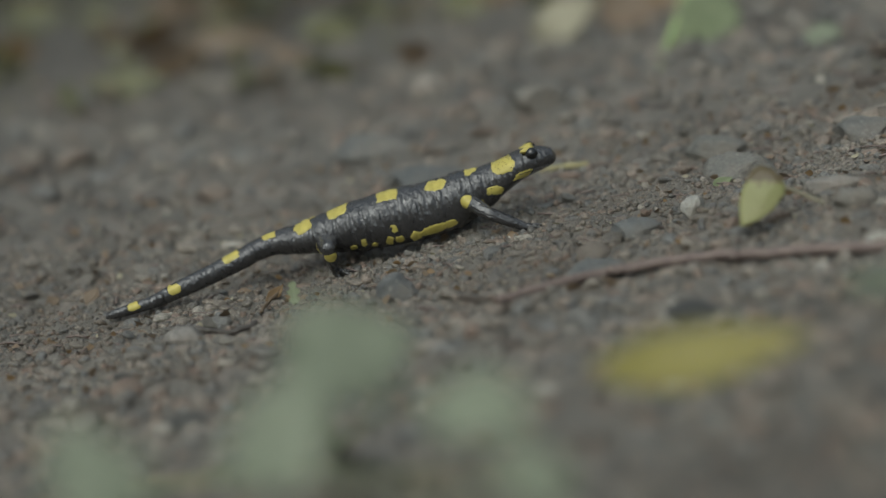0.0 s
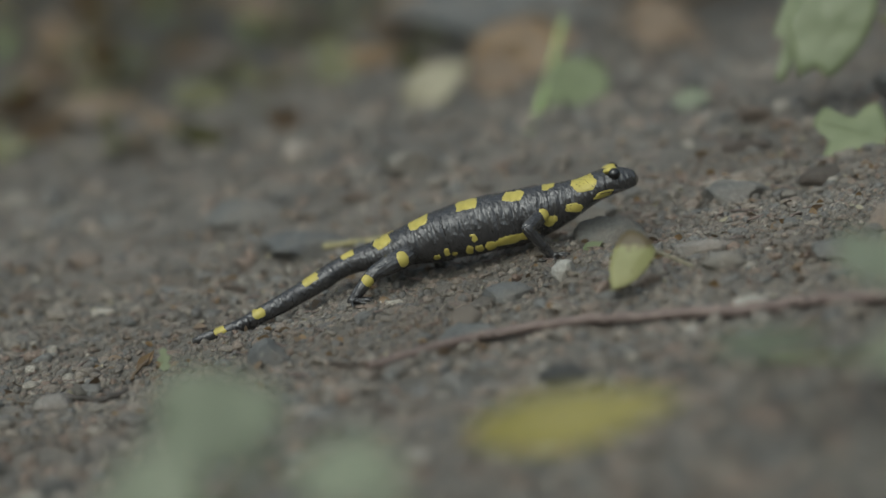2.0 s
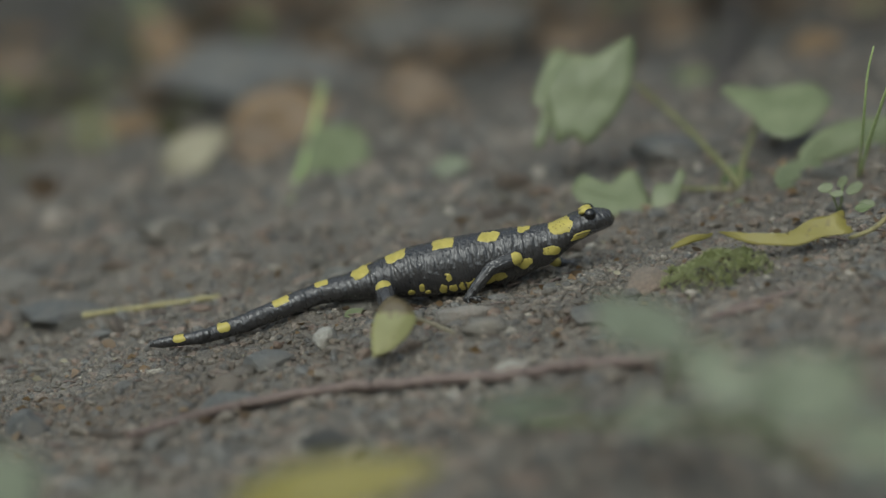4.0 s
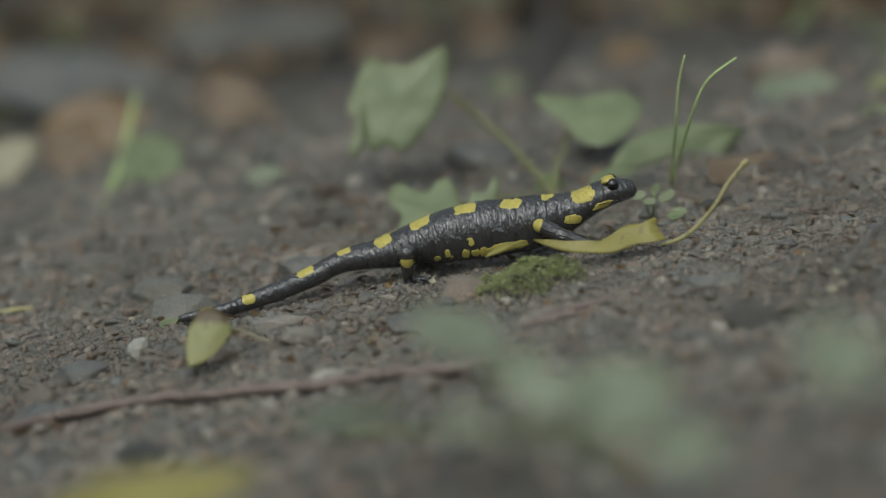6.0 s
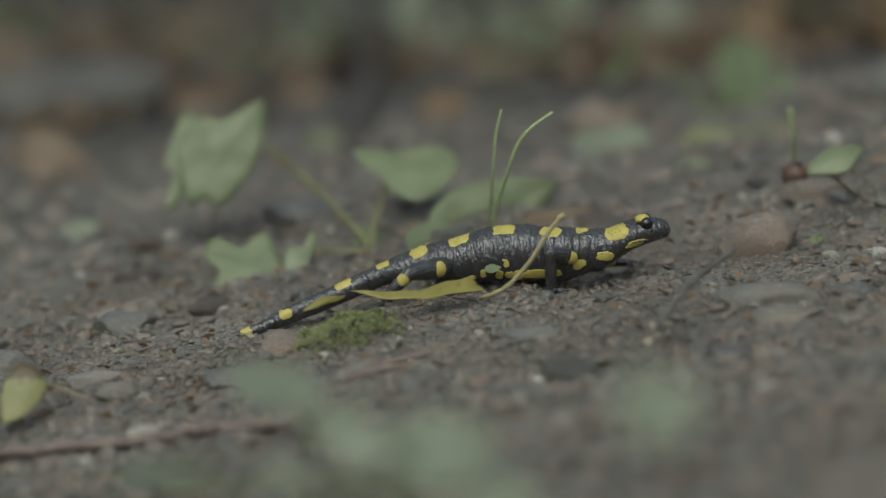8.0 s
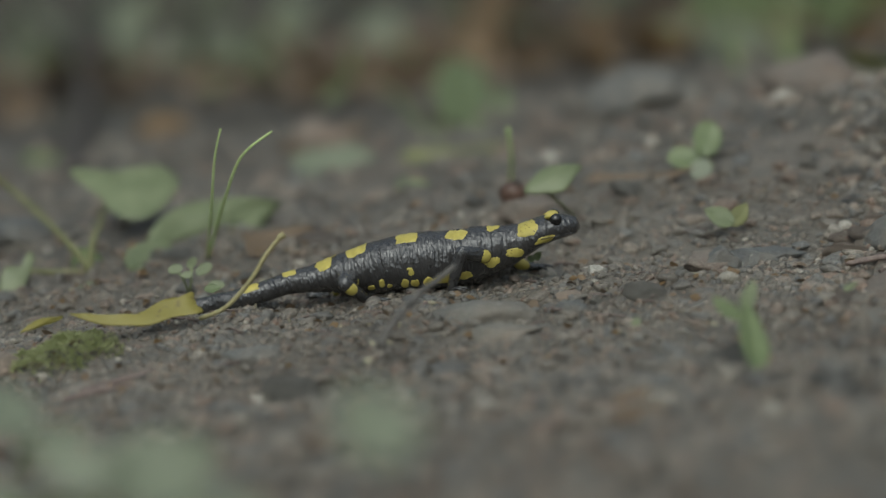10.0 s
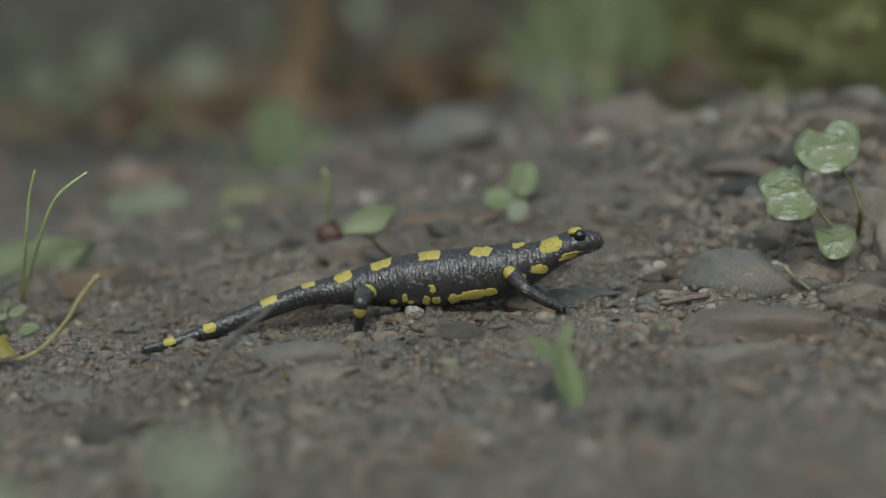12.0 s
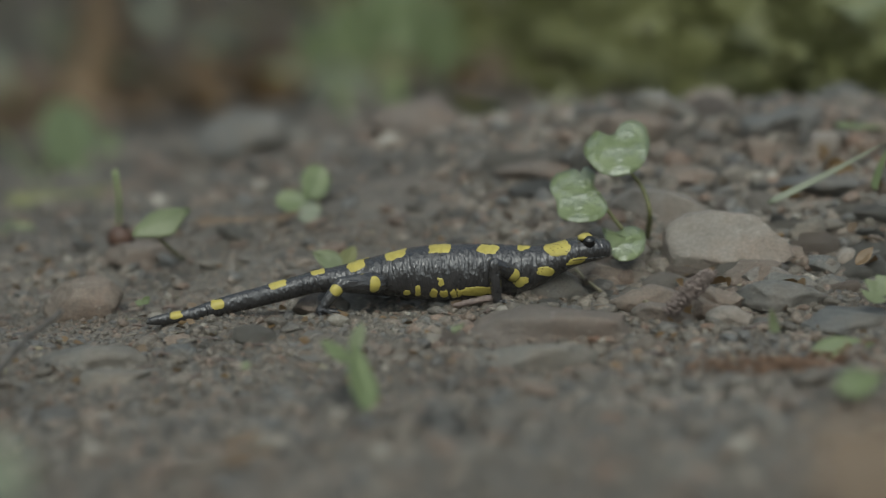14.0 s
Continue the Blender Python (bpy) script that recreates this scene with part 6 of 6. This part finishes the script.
SPOT_X["hip"] = (-32.1, -31.3, -30.5, -33.4, -32, -31, -33.2, -31.8, -31.2, -30.7, -30.3, -30.9, -31.7, -30.4, -31.1, -29.7, -31.9, -31.5, -30, -31, -30.9)
SPOT_Z["hip"] = (-10.8, -13.4, -13.5, -11.8, -13.3, -11.3, -9, -11.1, -10.4, -12.4, -13.5, -11.9, -8.4, -9.5, -9.1, -11, -8.5, -10.5, -7.9, -4.7, -7.1)
SPOT_X["t1"] = (-45.1, -44.9, -44.9, -46, -45.3, -45.2, -45.7, -45.6, -45.9, -45.4, -44.6, -42.9, -45.2, -45.5, -43.1, -45.2, -44.9, -45.1, -45.8, -43.6, -45.1)
SPOT_Z["t1"] = (-13.9, -18.4, -19.4, -15.8, -18, -16.7, -12.8, -14.9, -14.4, -16.6, -18.7, -16.2, -13.4, -13.1, -11.8, -15.8, -11.7, -14, -11.9, -7.3, -9.8)
SPOT_X["t2"] = (-60.2, -59.5, -60.1, -61.4, -60, -60.9, -60.6, -60.9, -61.8, -60.2, -59.4, -57, -60.5, -60.1, -57.8, -61, -60, -60.3, -61.6, -58.7, -60.5)
SPOT_Z["t2"] = (-22.1, -28.7, -29.1, -25.1, -27.7, -25.8, -20.9, -24.3, -21.5, -25.2, -27.7, -24.8, -21.4, -19.5, -17.9, -22.3, -18.5, -21.2, -18.8, -12.9, -15.4)
SPOT_X["t3"] = (-82.2, -80.1, -80.9, -82, -79.9, -81.4, -82.9, -82.5, -83.6, -81.6, -80.2, -78, -82.1, -83.4, -80.4, -83.3, -82, -82.9, -82.9, -78.7, -82.8)
SPOT_Z["t3"] = (-33.9, -40.2, -40, -38.8, -40.4, -38.5, -31.9, -35.3, -31.3, -35.7, -38.3, -37.1, -32.8, -28.2, -25.6, -30.3, -29.2, -30.6, -28.8, -21, -23.6)
SPOT_X["t4"] = (-97.4, -95.3, -96.8, -97, -94.5, -96.7, -98.6, -99, -100.1, -96.7, -95.4, -93.2, -96.7, -98.4, -94.7, -98.9, -96.5, -98.8, -98.1, -89.7, -97.7)
SPOT_Z["t4"] = (-40.1, -46.3, -44.6, -45.5, -46.9, -44.9, -38.3, -39.4, -35.4, -40.4, -41.4, -42.8, -39.6, -32.9, -30.7, -33.8, -34.7, -34.5, -34, -25.1, -28.1)


FORE_STEPS = ((-0.3, 1.28, -13.9), (1.58, 2.72, -10.4), (2.95, 4.08, -6.95), (4.32, 5.52, -3.5), (5.78, 7.12, 0.15), (7.42, 8.6, 3.15), (8.82, 10.1, 7.15), (10.35, 11.8, 10.57), (12.02, 13.25, 13.7), (13.47, 14.6, 16.86))
HIND_STEPS = ((-0.6, 0.62, -18.2), (0.95, 2.08, -14.95), (2.38, 3.55, -11.4), (3.85, 5.1, -8.0), (5.36, 6.52, -4.13), (6.85, 7.9, -1.45), (8.2, 9.5, 1.92), (9.8, 11.08, 5.3), (11.4, 12.65, 9.15), (12.98, 14.1, 12.9), (14.4, 15, 16))
FAR_FORE_STEPS = ((-0.8, 0.45, -15.3), (0.78, 2.05, -11.6), (2.3, 3.5, -8.35), (3.78, 5.0, -4.7), (5.25, 6.35, -1.5), (6.65, 7.82, 1.84), (8.08, 9.4, 5.6), (9.7, 10.95, 9.2), (11.2, 12.5, 12.7), (12.8, 14.1, 16.3), (14.4, 15, 19))
FAR_HIND_STEPS = ((-0.3, 1.25, -16.6), (1.55, 2.75, -13.2), (3.0, 4.1, -9.7), (4.4, 5.5, -6.3), (5.8, 7.1, -2.7), (7.4, 8.55, 0.5), (8.85, 10.1, 4.0), (10.4, 11.75, 7.6), (12.05, 13.2, 10.9), (13.5, 14.6, 14.6))
RB = 0.965


def glide(t, values):
    """A smooth curve through the values at TIMES."""
    n = len(TIMES)
    i = max(0, min(n - 2, int(np.searchsorted(TIMES, t, "right")) - 1))
    t0, t1 = TIMES[i], TIMES[i + 1]
    slope = [(values[min(k + 1, n - 1)] - values[max(k - 1, 0)]) / (TIMES[min(k + 1, n - 1)] - TIMES[max(k - 1, 0)]) for k in (i, i + 1)]
    h, u = t1 - t0, (t - t0) / (t1 - t0)
    return ((2 * u ** 3 - 3 * u * u + 1) * values[i] + (u ** 3 - 2 * u * u + u) * h * slope[0]
            + (3 * u * u - 2 * u ** 3) * values[i + 1] + (u ** 3 - u * u) * h * slope[1])


def footing(t, steps, r, lift):
    """Where a foot is at t, planted or swung forward between two plants, and how far it is lifted."""
    for (a0, a1, b0), (c0, c1, b1) in zip(steps, steps[1:]):
        if t <= a1:
            return spot(b0, r, 0.0017), 0.0
        if t < c0:
            u = (t - a1) / (c0 - a1)
            u = u * u * (3 - 2 * u)
            swing = math.sin(math.pi * u)
            return spot(b0 + (b1 - b0) * u, r, 0.0017 + lift * swing), swing
    return spot(steps[-1][2], r, 0.0017), 0.0


def bone(top, low, toward):
    z = (top - low).normalized()
    x = toward.cross(z).normalized()
    m = Matrix((x, z.cross(x), z)).transposed().to_4x4()
    m.translation = top
    return m


def leg_poses(hip, target, l1, l2, side, swing):
    d = target - hip
    n = min(d.length, (l1 + l2) * 0.985)
    d = d.normalized()
    a = (l1 * l1 - l2 * l2 + n * n) / (2 * n)
    back = max(-1, min(1, (hip.x - target.x) / 0.016))
    back *= 1 - 0.8 * swing
    out = Vector((-0.6, side * 0.6, 0.2 + 0.4 * max(back, 0))) if l1 < 0.012 else Vector((0, side * (0.9 - 0.55 * max(back, 0)), (0.4 + 0.85 * back) if side < 0 else -0.2))
    out = (out - d * out.dot(d)).normalized()
    knee = hip + d * a + out * math.sqrt(max(0, l1 * l1 - a * a))
    end = hip + d * n
    toward = Vector((0, 1, 0))
    return bone(hip, knee, toward), bone(knee, end, toward), end


def motions():
    root, lengths_rows, leg_rows = [], {k: [] for k in ORDER[1:]}, {k: ([], [], []) for k in LEGS}
    legs = (("near_fore", FORE_STEPS, 0.949, 2, (27.5, -9.4, -7.8), 0.0115, 0.0145, -1), ("near_hind", HIND_STEPS, 0.947, 6, (-22.5, -9.2, -11.2), 0.016, 0.013, -1),
            ("far_fore", FAR_FORE_STEPS, 0.985, 2, (27.5, 9.0, -10.8), 0.0115, 0.0115, 1), ("far_hind", FAR_HIND_STEPS, 0.985, 6, (-22.0, 8.2, -11.4), 0.016, 0.013, 1))
    for i in range(141):
        t = i / 10
        b, z = glide(t, BEARING), glide(t, HEIGHT) * 0.001
        m = pose(RB * math.sin(radians(b)), RB * math.cos(radians(b)), z, 0, 0, -b)
        root.append((t, m))
        spots = [(glide(t, SPOT_X[k]), glide(t, SPOT_Z[k])) for k in ORDER]
        for k in range(7, 11):
            near = BEND[k] * 0.001 / RB
            spots[k] = (spots[k][0] * (1 - near), spots[k][1] + near * (EYE - z - spots[k][1] * 0.001) * 1000)
        for k, name in enumerate(ORDER[1:], 1):
            lengths_rows[name].append((t, pose_of(spots, k)))
        inv = m.inverted()
        slope = math.degrees(math.atan2(spots[3][1] - spots[6][1], spots[3][0] - spots[6][0]))
        for key, steps, r, k, at, l1, l2, side in legs:
            hip = pose_of(spots, k) @ REST_POSE[k].inverted() @ (Vector(at) * 0.001)
            goal, swing = footing(t, steps, r, 0.005)
            upper, lower, end = leg_poses(hip, inv @ goal, l1, l2, side, swing)
            for rows, q in zip(leg_rows[key], (upper, lower, Matrix.Translation(end) @ pose(0, 0, 0, 0, -slope * 0.7, side * 20))):
                rows.append((t, q))
    walk(salamander, root)
    for name, rows in lengths_rows.items():
        walk(lengths[name], rows)
    for key, three in leg_rows.items():
        for ob, rows in zip(LEGS[key], three):
            walk(ob, rows)
    # the fallen leaf is pressed flat as the belly and the hind foot pass over it
    m0, p = leaf_blade.matrix_basis.copy(), LEAF_HINGE - yellow.location
    walk(leaf_blade, [(t, Matrix.Translation(p) @ pose(0, 0, 0, turn) @ Matrix.Translation(-p) @ m0)
                      for t, turn in ((0, 0), (6.9, 0), (7.2, -12), (7.5, -24), (8.6, -28), (8.9, -10), (9.2, -6), (14, -6))])


motions()
